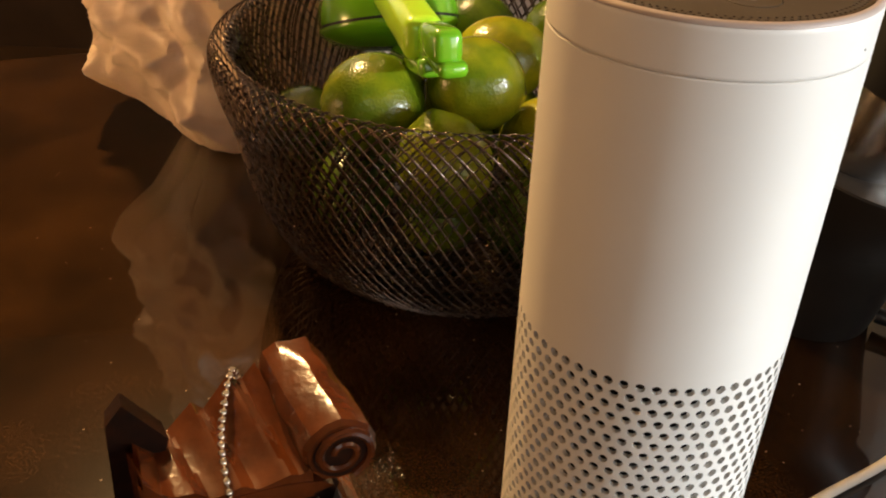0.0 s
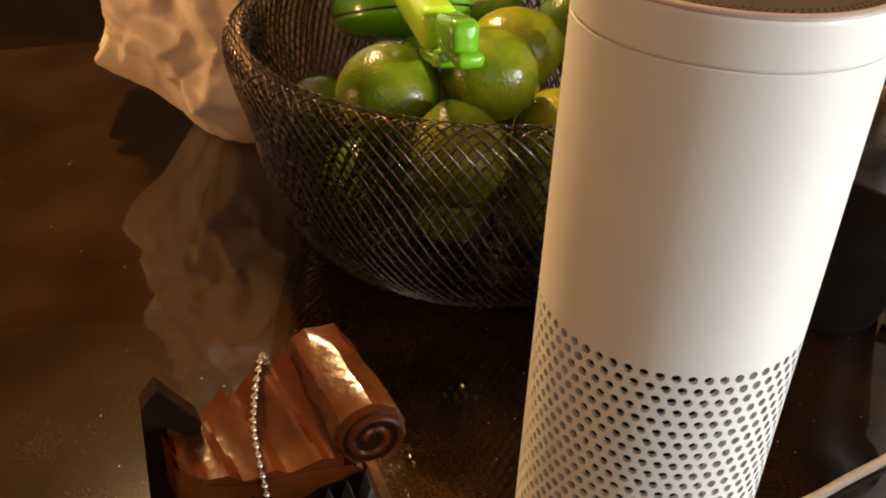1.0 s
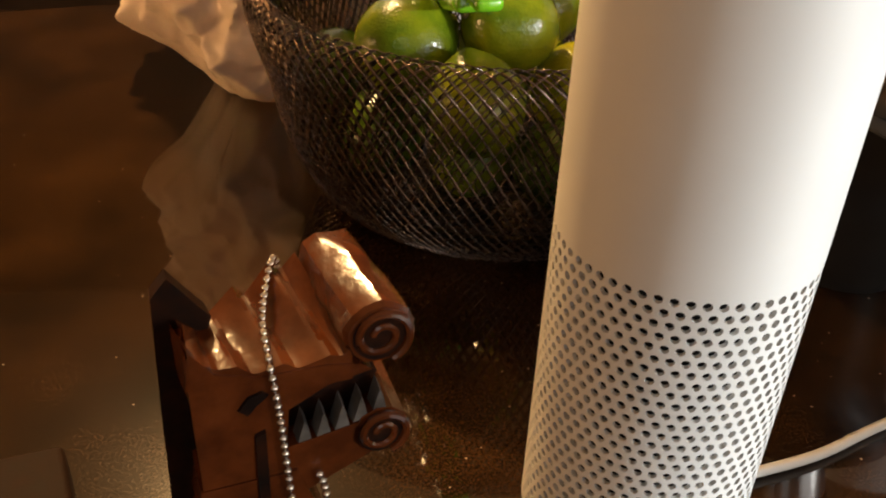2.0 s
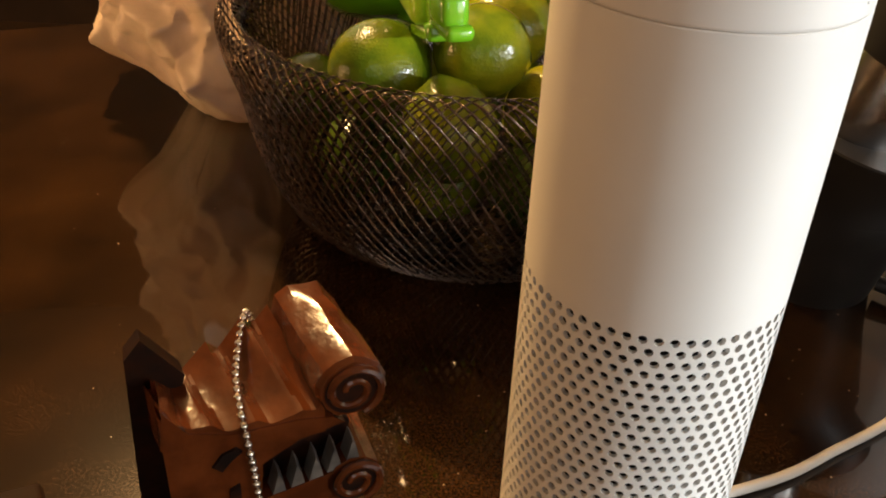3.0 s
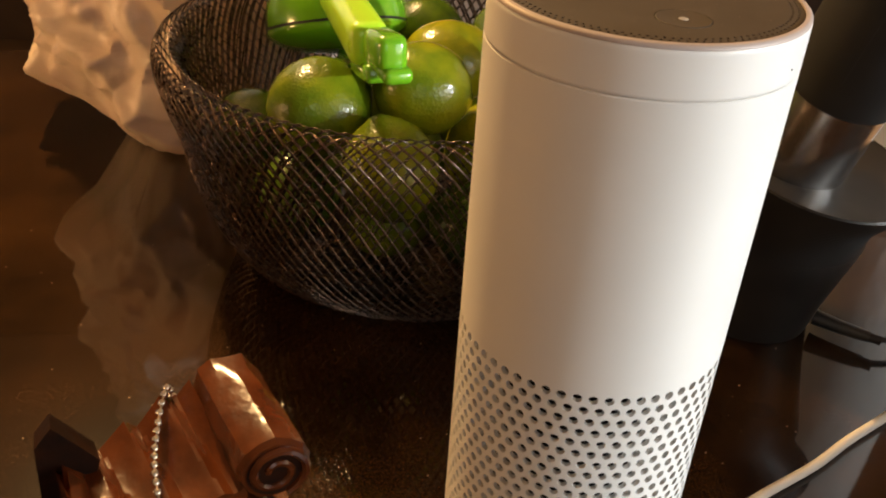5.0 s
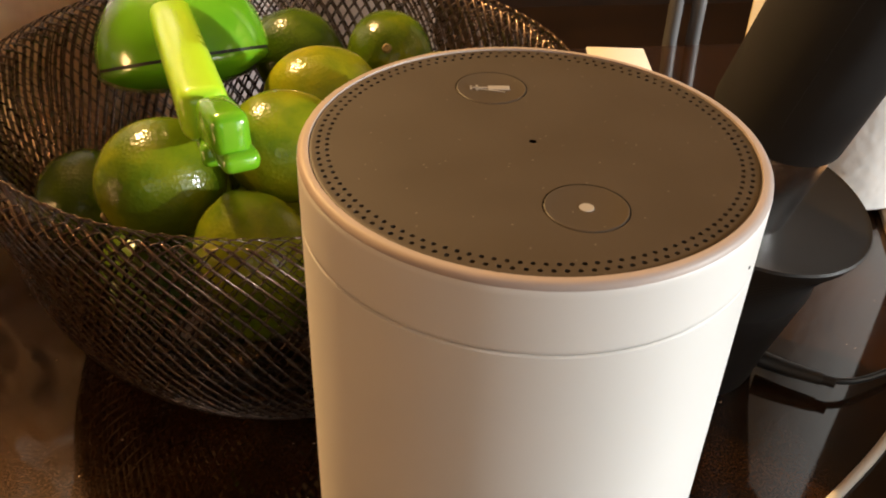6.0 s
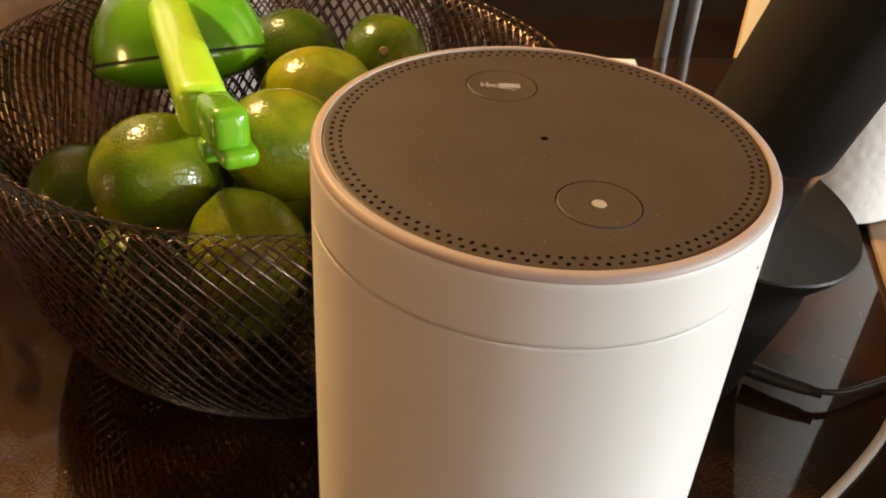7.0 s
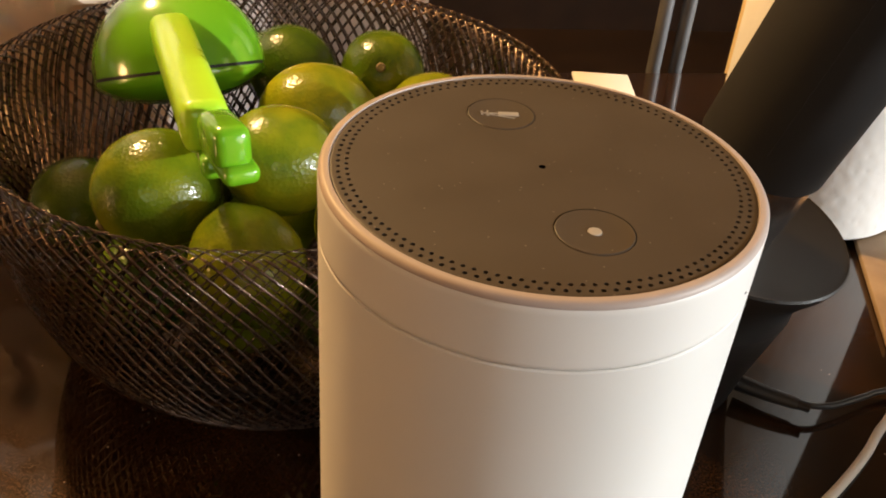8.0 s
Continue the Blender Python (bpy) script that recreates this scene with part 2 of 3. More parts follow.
def towel_skin():
    m = material("quilted_white_tissue", (0.86, 0.84, 0.80), 0.9, vary=0.03, scale=40)
    nt = m.node_tree
    b = nt.nodes["Principled BSDF"]
    tc = nt.nodes.new("ShaderNodeTexCoord")
    vor = nt.nodes.new("ShaderNodeTexVoronoi")
    vor.feature = "SMOOTH_F1"
    vor.inputs["Scale"].default_value = 150.0
    wide = nt.nodes.new("ShaderNodeTexVoronoi")
    wide.feature = "DISTANCE_TO_EDGE"
    wide.inputs["Scale"].default_value = 38.0
    for n in (vor, wide):
        nt.links.new(tc.outputs["Object"], n.inputs["Vector"])
    ad = nt.nodes.new("ShaderNodeMath")
    ad.operation = "ADD"
    nt.links.new(vor.outputs["Distance"], ad.inputs[0])
    nt.links.new(wide.outputs["Distance"], ad.inputs[1])
    bp = nt.nodes.new("ShaderNodeBump")
    bp.inputs["Strength"].default_value, bp.inputs["Distance"].default_value = 0.5, 0.0009
    nt.links.new(ad.outputs[0], bp.inputs["Height"])
    nt.links.new(bp.outputs["Normal"], b.inputs["Normal"])
    return m


GRANITE, LIME, LIME_YELLOWER, BAG, PLATE, TOWEL = granite(), lime_skin("green_lime_skin", 0.0), lime_skin("yellower_lime_skin", 0.27), thin_plastic(), top_plate_skin(), towel_skin()


# ---- building helpers ----
def finish(name, bm, mat, smooth=True, angle=35):
    me = bpy.data.meshes.new(name)
    bmesh.ops.recalc_face_normals(bm, faces=bm.faces)
    bm.to_mesh(me)
    bm.free()
    mats = mat if isinstance(mat, (list, tuple)) else [mat]
    for k in mats:
        me.materials.append(k)
    if smooth:
        me.shade_smooth()
        me.set_sharp_from_angle(angle=radians(angle))
    return new(name, me)


def thing(name, bm, mat, label, category, group="", kind="", smooth=True, angle=35):
    return tagged(finish(name, bm, mat, smooth, angle), label, category, group, kind)


def base(name, x, y, z, label, category, group="", kind="", m=None):
    e = new(name)
    e.empty_display_size = 0.01
    e.matrix_world = m if m is not None else pose(x, y, z)
    return tagged(e, label, category, group, kind)


def part(name, bm, mat, parent, label="", smooth=True, angle=35):
    ob = finish(name, bm, mat, smooth, angle)
    ob.parent = parent
    return tagged(ob, label)


def piece(name, mesh, parent, m=None):
    ob = new(name, mesh)
    ob.parent = parent
    if m is not None:
        ob.matrix_basis = m
    return ob


def lathe(bm, profile, n=96, m=Matrix(), close=False):
    """Turns a profile of (r, z) round the z axis; r = 0 closes an end."""
    rings = []
    for r, z in profile:
        if r <= 1e-7:
            rings.append([bm.verts.new(m @ Vector((0, 0, z)))])
        else:
            rings.append([bm.verts.new(m @ Vector((r * math.cos(2 * math.pi * i / n), r * math.sin(2 * math.pi * i / n), z))) for i in range(n)])
    pairs = list(zip(rings, rings[1:])) + ([(rings[-1], rings[0])] if close else [])
    for a, b in pairs:
        for i in range(n):
            j = (i + 1) % n
            if len(a) == 1 and len(b) == 1:
                continue
            if len(a) == 1:
                bm.faces.new((a[0], b[i], b[j]))
            elif len(b) == 1:
                bm.faces.new((a[i], a[j], b[0]))
            else:
                bm.faces.new((a[i], a[j], b[j], b[i]))
    return bm


def tube(bm, pts, r, n=8, taper=None):
    """A round tube along points."""
    pts = [Vector(p) for p in pts]
    rings, up = [], None
    for i, p in enumerate(pts):
        d = (pts[min(i + 1, len(pts) - 1)] - pts[max(i - 1, 0)]).normalized()
        if up is None:
            up = d.orthogonal().normalized()
        up = (up - d * up.dot(d)).normalized()
        side = d.cross(up)
        k = r if taper is None else r * taper(i / (len(pts) - 1))
        rings.append([bm.verts.new(p + (up * math.cos(2 * math.pi * j / n) + side * math.sin(2 * math.pi * j / n)) * k) for j in range(n)])
    for a, b in zip(rings, rings[1:]):
        for j in range(n):
            bm.faces.new((a[j], a[(j + 1) % n], b[(j + 1) % n], b[j]))
    bm.faces.new(rings[0][::-1])
    bm.faces.new(rings[-1])
    return bm


def spline(pts, n=12):
    """Points on a smooth curve through pts."""
    pts = [Vector(p) for p in pts]
    pts = [pts[0] * 2 - pts[1]] + pts + [pts[-1] * 2 - pts[-2]]
    out = []
    for a, b, c, d in zip(pts, pts[1:], pts[2:], pts[3:]):
        for i in range(n):
            t = i / n
            out.append(0.5 * (2 * b + (c - a) * t + (2 * a - 5 * b + 4 * c - d) * t * t + (3 * b - a - 3 * c + d) * t ** 3))
    return out + [pts[-2]]


def box(bm, x0, x1, y0, y1, z0, z1, bevel=0.0, seg=2, m=None):
    start = set(bm.verts)
    bmesh.ops.create_cube(bm, size=1)
    vs = [v for v in bm.verts if v not in start]
    for v in vs:
        v.co = Vector(((x0 + x1) / 2 + v.co.x * (x1 - x0), (y0 + y1) / 2 + v.co.y * (y1 - y0), (z0 + z1) / 2 + v.co.z * (z1 - z0)))
    if bevel:
        es = {e for v in vs for e in v.link_edges}
        r = bmesh.ops.bevel(bm, geom=list(es), offset=bevel, segments=seg, profile=0.5, affect="EDGES")
    if m is not None:
        bmesh.ops.transform(bm, matrix=m, verts=[v for v in bm.verts if v not in start])
    return bm


def prism(bm, outline, w0, w1, place, mat=0, shrink0=1.0, shrink1=1.0):
    """A solid between two copies of an outline in (u, v), at depths w0 and w1; place(u, w, v) gives the point."""
    cu = sum(p[0] for p in outline) / len(outline)
    cv = sum(p[1] for p in outline) / len(outline)
    ends = []
    for w, k in ((w0, shrink0), (w1, shrink1)):
        ends.append([bm.verts.new(place(cu + (u - cu) * k, w, cv + (v - cv) * k)) for u, v in outline])
    fs = [bm.faces.new(ends[0]), bm.faces.new(ends[1][::-1])]
    n = len(outline)
    for i in range(n):
        j = (i + 1) % n
        fs.append(bm.faces.new((ends[0][i], ends[0][j], ends[1][j], ends[1][i])))
    for f in fs:
        f.material_index = mat
    return bm


# ---- the room ----
def wall_with_holes(name, at, thick, a0, a1, z0, z1, g0, g1, holes, turned=False):
    """An upright wall along x, or along y where turned, with openings of one height through it."""
    bm = bmesh.new()
    box(bm, a0, a1, at, at + thick, z0, g0)
    box(bm, a0, a1, at, at + thick, g1, z1)
    last = a0
    for h0, h1, sill in holes:
        if h0 > last:
            box(bm, last, h0, at, at + thick, g0, g1)
        if sill > g0:
            box(bm, h0, h1, at, at + thick, g0, sill)
        last = h1
    box(bm, last, a1, at, at + thick, g0, g1)
    if turned:
        for v in bm.verts:
            v.co.x, v.co.y = v.co.y, v.co.x
    return thing(name, bm, PLASTER, "unseen beige plaster wall with openings cut to shape the light", "wall", kind="structure", smooth=False)


# Assumed shell, mostly unseen: beige parts bounce light, the north wall darkens reflections.
Z0, Z1 = -0.92, 1.6
thing("floor", box(bmesh.new(), -3.0, 3.6, -1.8, 3.2, Z0 - 0.1, Z0), FLOOR, "dark brown wooden floor in shade", "floor", kind="structure", smooth=False)
thing("ceiling", box(bmesh.new(), -3.0, 3.6, -1.8, 3.2, Z1, Z1 + 0.1), PLASTER, "plain beige ceiling", "ceiling", kind="structure", smooth=False)
# openings here only let the two added daylight lamps shine in
wall_with_holes("unseen_wall_south", -1.7, 0.02, -2.9, 3.5, Z0, Z1, -0.1, 1.2, ((-0.3, 0.3, 0.3), (1.36, 2.73, -0.1)))
thing("wall_north", box(bmesh.new(), -2.9, 3.5, 3.0, 3.1, Z0, Z1), CABINET, "dark brown panelled wall in shade", "wall", kind="structure", smooth=False)
thing("wall_west", box(bmesh.new(), -3.0, -2.9, -1.7, 3.1, Z0, Z1), PLASTER, "plain beige plaster wall", "wall", kind="structure", smooth=False)
# unseen wall: openings and sills cut to place sunlight on speaker, squeezer and towel
wall_with_holes("unseen_wall_east", 3.5, 0.02, -1.68, 3.1, Z0, Z1, 0.5, 1.45, ((-1.54, -1.441, 0.672), (-1.424, -1.292, 0.807), (-1.29, -1.235, 0.70), (-1.233, -1.16, 0.807), (-1.15, -0.455, 0.5)), True)

# the counter: one polished slab, its far edge cut at a slant on one side
bm = bmesh.new()
outline = [(-1.3, 0.19), (-0.35, 0.562), (1.2, 0.578), (1.2, -0.6), (-1.3, -0.6)]
vs = [bm.verts.new((px, py, 0.0)) for px, py in outline]
f = bm.faces.new(vs)
ex = bmesh.ops.extrude_face_region(bm, geom=[f])
bmesh.ops.translate(bm, vec=(0, 0, -0.03), verts=[g for g in ex["geom"] if isinstance(g, bmesh.types.BMVert)])
bmesh.ops.bevel(bm, geom=list(bm.edges), offset=0.003, segments=2, profile=0.5, affect="EDGES")
thing("countertop", bm, GRANITE, "polished dark brown granite counter with golden flecks", "countertop", kind="structure")
bm = bmesh.new()
prism(bm, [(-1.2, 0.1), (-0.35, 0.45), (1.1, 0.47), (1.1, -0.5), (-1.2, -0.5)], Z0, -0.031, lambda u, w, v: Vector((u, v, w)))
thing("counter_base", bm, CABINET, "dark brown cabinet base under the counter", "cabinet", kind="structure", smooth=False)


# ---- the speaker ----
R, H, SEAM_Z, HOLE_Z = 0.0417, 0.235, 0.2214, 0.1323


def pierced(bm, across, rows, put, hole, depth, sides=8):
    """Staggered cells, each with a round hole sunk by depth. put(a, row, d) maps the place round the ring, the row and the depth."""
    for r in range(rows):
        off = 0.5 * (r % 2)
        for i in range(across):
            c = i + 0.5 + off
            rim = [(c + 0.5, r + 0.5), (c + 0.5, r + 1), (c, r + 1), (c - 0.5, r + 1), (c - 0.5, r + 0.5), (c - 0.5, r), (c, r), (c + 0.5, r)]
            ring = [(c + hole[0] * math.cos(k * math.pi / 4), r + 0.5 + hole[1] * math.sin(k * math.pi / 4)) for k in range(8)]
            o = [bm.verts.new(put(a, b, 0)) for a, b in rim]
            q = [bm.verts.new(put(a, b, 0)) for a, b in ring]
            s = [bm.verts.new(put(a, b, 0)) for a, b in ring]
            t = [bm.verts.new(put(a, b, depth)) for a, b in ring]
            for k in range(8):
                j = (k + 1) % 8
                bm.faces.new((o[k], o[j], q[j], q[k]))
                bm.faces.new((s[k], s[j], t[j], t[k]))


def smart_speaker():
    sp = base("smart_speaker", 0, 0, 0, "white cylindrical smart speaker with a perforated lower half", "speaker")
    # upper shell, from the first row of holes to the seam
    bm = bmesh.new()
    lathe(bm, [(R - 0.002, HOLE_Z), (R, HOLE_Z), (R, SEAM_Z - 0.0012), (R, SEAM_Z - 0.0004), (R - 0.0003, SEAM_Z - 0.0001), (R - 0.0012, SEAM_Z - 0.0001)], 160)
    part("shell", bm, WHITE, sp, "smooth white plastic upper shell")
    bm = bmesh.new()
    lathe(bm, [(R - 0.0006, SEAM_Z - 0.002), (R - 0.0006, SEAM_Z + 0.002)], 160)
    part("seam", bm, GROOVE, sp, "thin seam under the turning ring")
    bm = bmesh.new()
    top = [(R - 0.0012, SEAM_Z + 0.0001), (R - 0.0003, SEAM_Z + 0.0001), (R, SEAM_Z + 0.0004), (R, SEAM_Z + 0.0012), (R, H - 0.0026), (R, H - 0.0017), (R - 0.0002, H - 0.0013), (R - 0.0009, H - 0.0013)]
    lathe(bm, top, 160)
    part("volume_ring", bm, RIM, sp, "white turning ring with a rounded lip", angle=50)
    bm = bmesh.new()
    lathe(bm, [(R - 0.0009, H - 0.0015), (R - 0.0001, H - 0.0012), (R - 0.0001, H - 0.0009), (R - 0.0004, H - 0.0004), (R - 0.0008, H - 0.0001), (R - 0.0012, H), (R - 0.0020, H), (R - 0.0023, H - 0.0012)], 160)
    part("light_ring", bm, LIGHT_RING, sp, "unlit pinkish translucent light ring", angle=50)
    # perforated lower shell
    across, rows = 57, 29
    pitch = (HOLE_Z - 0.010) / rows

    def put(a, b, d):
        g = 2 * math.pi * a / across
        return Vector(((R - d) * math.cos(g), (R - d) * math.sin(g), HOLE_Z - b * pitch))

    bm = bmesh.new()
    pierced(bm, across, rows, put, (0.335, 0.365), 0.0016)
    part("perforated_shell", bm, WHITE, sp, "white shell pierced by staggered rows of round holes", angle=40)
    part("grille", lathe(bmesh.new(), [(R - 0.0028, 0.004), (R - 0.0028, HOLE_Z + 0.001)], 96), GRILLE, sp, "black cloth behind the holes")
    part("foot", lathe(bmesh.new(), [(0, 0), (R - 0.003, 0), (R - 0.002, 0.001), (R - 0.002, 0.005), (R, 0.0055), (R, 0.010), (R - 0.002, 0.010)], 120), WHITE, sp)
    # top plate with its double ring of holes
    pr, HP = 0.0394, H + 0.0006
    bm = bmesh.new()
    ring_n, r_out, step = 120, 0.0388, 0.0016

    def put2(a, b, d):
        g = 2 * math.pi * a / ring_n
        return Vector(((r_out - b * step) * math.cos(g), (r_out - b * step) * math.sin(g), HP - 0.0008 - d))

    pierced(bm, ring_n, 2, put2, (0.225, 0.265), 0.0008)
    lathe(bm, [(pr, HP - 0.0016), (pr, HP - 0.0009), (pr - 0.0002, HP - 0.0008), (r_out, HP - 0.0008)], 184)
    rb = 0.0071
    # the field inside the ring, with two round openings for the buttons and one in the middle
    inner = r_out - 2 * step
    bm2 = bmesh.new()
    edges = []

    def loop(cx, cy, r, n, z):
        v = [bm2.verts.new((cx + r * math.cos(2 * math.pi * i / n), cy + r * math.sin(2 * math.pi * i / n), z)) for i in range(n)]
        return v, [bm2.edges.new((v[i], v[(i + 1) % n])) for i in range(n)]

    for cx, cy, r, n in ((0, 0, inner, 184), (0.0041, -0.0218, rb, 48), (-0.0037, 0.0218, rb, 48), (0, 0, 0.0007, 12)):
        edges += loop(cx, cy, r, n, HP - 0.0008)[1]
    bmesh.ops.triangle_fill(bm2, edges=edges, use_beauty=True)
    part("plate_ring", bm, PLATE, sp, "grey plate edge pierced by two rings of tiny holes", angle=40)
    part("top_plate", bm2, PLATE, sp, "matt grey-brown top plate, slightly dusty", smooth=False)
    part("plate_well", lathe(bmesh.new(), [(0, HP - 0.0022), (pr - 0.0001, HP - 0.0022), (pr - 0.0001, HP - 0.0012)], 96), BLACKHOLE, sp)
    for nm, cx, cy in (("action_button", 0.0041, -0.0218), ("mute_button", -0.0037, 0.0218)):
        bm = bmesh.new()
        lathe(bm, [(0, HP - 0.00085), (rb - 0.0012, HP - 0.00085), (rb - 0.0004, HP - 0.0007), (rb - 0.00022, HP - 0.0008), (rb - 0.00018, HP - 0.002)], 48, pose(cx, cy, 0))
        bt = part(nm, bm, PLATE, sp, "round grey button set flush in the plate")
        bm = bmesh.new()
        if nm == "action_button":
            lathe(bm, [(0.00125, HP - 0.0009), (0.0012, HP - 0.00075), (0, HP - 0.00072)], 20, pose(cx, cy, 0))
            part("dot", bm, ICON, bt, "small pale dot")
        else:
            m = pose(cx, cy, HP - 0.0008, 0, 0, -6)
            box(bm, -0.0006, 0.0036, -0.00085, 0.00085, -0.0001, 0.00008, 0.00006, 1, m)
            box(bm, -0.0042, -0.0006, -0.00018, 0.00018, -0.0001, 0.00008, m=m)
            box(bm, -0.0030, -0.0026, -0.0011, 0.0011, -0.0001, 0.00008, m=m)
            box(bm, -0.0042, -0.0038, -0.0008, 0.0008, -0.0001, 0.00008, m=m)
            box(bm, -0.0030, 0.0030, -0.0013, -0.0010, -0.0001, 0.00008, m=m @ pose(0, 0, 0, 0, 0, -14))
            part("mute_mark", bm, ICON, bt, "worn pale microphone mark", smooth=False)
    bm = bmesh.new()
    g = radians(-42)
    lathe(bm, [(0.00035, -0.0002), (0.0003, 0.0001), (0, 0.00012)], 10, Matrix.Translation((R * math.cos(g), R * math.sin(g), 0.2255)) @ Matrix.Rotation(g, 4, "Z") @ Matrix.Rotation(math.pi / 2, 4, "Y"))
    part("speck", bm, BLACKHOLE, sp, "tiny dark speck on the ring")
    return sp


smart_speaker()

# ---- the bowl ----
BX, BY = -0.0545, 0.2615


OUTER = [(0.088, 0.002), (0.104, 0.0075), (0.1175, 0.0245), (0.1285, 0.052), (0.135, 0.082), (0.1425, 0.1070), (0.1447, 0.1225), (0.1412, 0.1290)]
INNER = [(0.076, 0.010), (0.093, 0.016), (0.107, 0.033), (0.1165, 0.058), (0.1218, 0.084), (0.1285, 0.1070), (0.1315, 0.1225), (0.1360, 0.1290)]


def along(prof, s):
    """Radius and height on a smooth profile, s from 0 at the foot to 1 at the rim."""
    k = s * (len(prof) - 1)
    i = min(int(k), len(prof) - 2)
    t = k - i
    a, b, c, d = (Vector(prof[max(0, min(len(prof) - 1, i + j))]) for j in (-1, 0, 1, 2))
    q = 0.5 * (2 * b + (c - a) * t + (2 * a - 5 * b + 4 * c - d) * t * t + (3 * b - a - 3 * c + d) * t ** 3)
    return q.x, q.y


def strand_layer(name, prof, sign, swing, parent, label, deep=0.00075, thick=0.0003, turn=0.0):
    """One layer of slanting strands: thin ribbons of slit metal, all tilted inwards and down."""
    count, segs = 120, 36
    verts, faces = [], []
    for i in range(count):
        line = []
        for j in range(segs + 1):
            s = j / segs
            r, z = along(prof, s)
            r += 0.00035 * sign
            g = 2 * math.pi * (i + 0.5) / count + sign * swing * (0.5 * (1 - s) + 0.5 * (1 - s) ** 2)
            line.append(Vector((r * math.cos(g), r * math.sin(g), z)))
        first = len(verts)
        for j, p in enumerate(line):
            d = (line[min(j + 1, segs)] - line[max(j - 1, 0)]).normalized()
            w = -Vector((p.x, p.y, 0)).normalized() * 0.80 - Vector((0, 0, 0.60))
            w = (w - d * w.dot(d)).normalized()
            w = Matrix.Rotation(turn, 3, d) @ w
            n = d.cross(w)
            end = 0.35 if j == segs else 1.0
            verts += [p + w * (a * deep * end) + n * (b * thick * end) for a, b in ((-1, -1), (-1, 1), (1, 1), (1, -1))]
        for j in range(segs):
            a = first + 4 * j
            for k in range(4):
                faces.append((a + k, a + (k + 1) % 4, a + 4 + (k + 1) % 4, a + 4 + k))
        a = first + 4 * segs
        faces.append((a, a + 1, a + 2, a + 3))
    me = bpy.data.meshes.new(name)
    me.from_pydata(verts, [], faces)
    me.materials.append(BOWL)
    me.shade_smooth()
    ob = new(name, me)
    ob.parent = parent
    return tagged(ob, label, kind="stuff")


def wire_bowl():
    b = base("wire_bowl", BX, BY, 0, "dark bronze expanded-mesh metal fruit bowl full of limes", "bowl")
    strand_layer("outer_mesh", OUTER, 1, radians(52), b, "outer skin of slanting metal strands", 0.00052, 0.00026, 1.3)
    strand_layer("outer_cross_mesh", OUTER, -1, radians(52), b, "outer skin of crossing metal strands", 0.0010, 0.00014)
    strand_layer("inner_mesh", INNER, 1, radians(52), b, "inner skin of slanting metal strands", 0.0009, 0.0002)
    strand_layer("inner_cross_mesh", INNER, -1, radians(52), b, "inner skin of crossing metal strands", 0.0009, 0.0002)
    bm = bmesh.new()
    lathe(bm, [(0.0, 0.0), (0.084, 0.0), (0.088, 0.0008), (0.089, 0.003), (0.087, 0.0042), (0.0, 0.0035)], 80)
    part("bowl_foot", bm, BOWL, b, "flat dark metal foot")
    return b


wire_bowl()


def lime(c, size, axis, seed, yellow=False):
    """One lime: an egg with a nipple at one end and a stem scar at the other; axis is where the nipple points."""
    rnd = random.Random(seed)
    bm = bmesh.new()
    prof = []
    n = 26
    for i in range(n + 1):
        a = math.pi * i / n
        r, z = math.sin(a), -math.cos(a)
        tip = math.exp(-((math.pi - a) / 0.26) ** 2)
        end = math.exp(-(a / 0.22) ** 2)
        prof.append((r * size[0] if 0 < i < n else 0, z * size[1] + tip * 0.0032 + end * 0.0014))
    lathe(bm, prof, 40)
    for v in bm.verts:
        k = 1 + 0.035 * (noise.noise(v.co * 45 + Vector((seed * 3.1, 0, 0))))
        v.co *= k
    q = Vector(axis).to_track_quat("Z", "Y").to_matrix().to_4x4()
    ob = thing("lime", bm, LIME_YELLOWER if yellow else LIME, "glossy yellower lime with pitted skin in the wire bowl" if yellow else "glossy green lime with pitted skin in the wire bowl", "lime", group="limes in the bowl", angle=80)
    ob.matrix_world = Matrix.Translation(c) @ q @ Matrix.Rotation(rnd.uniform(0, 6), 4, "Z")
    bm = bmesh.new()
    lathe(bm, [(0.0, -size[1] - 0.0006), (0.0017, -size[1] - 0.0008), (0.0026, -size[1] + 0.0006), (0.0022, -size[1] + 0.004)], 12)
    part("stem_scar", bm, SCAR, ob, "pale woody stem scar")
    return ob


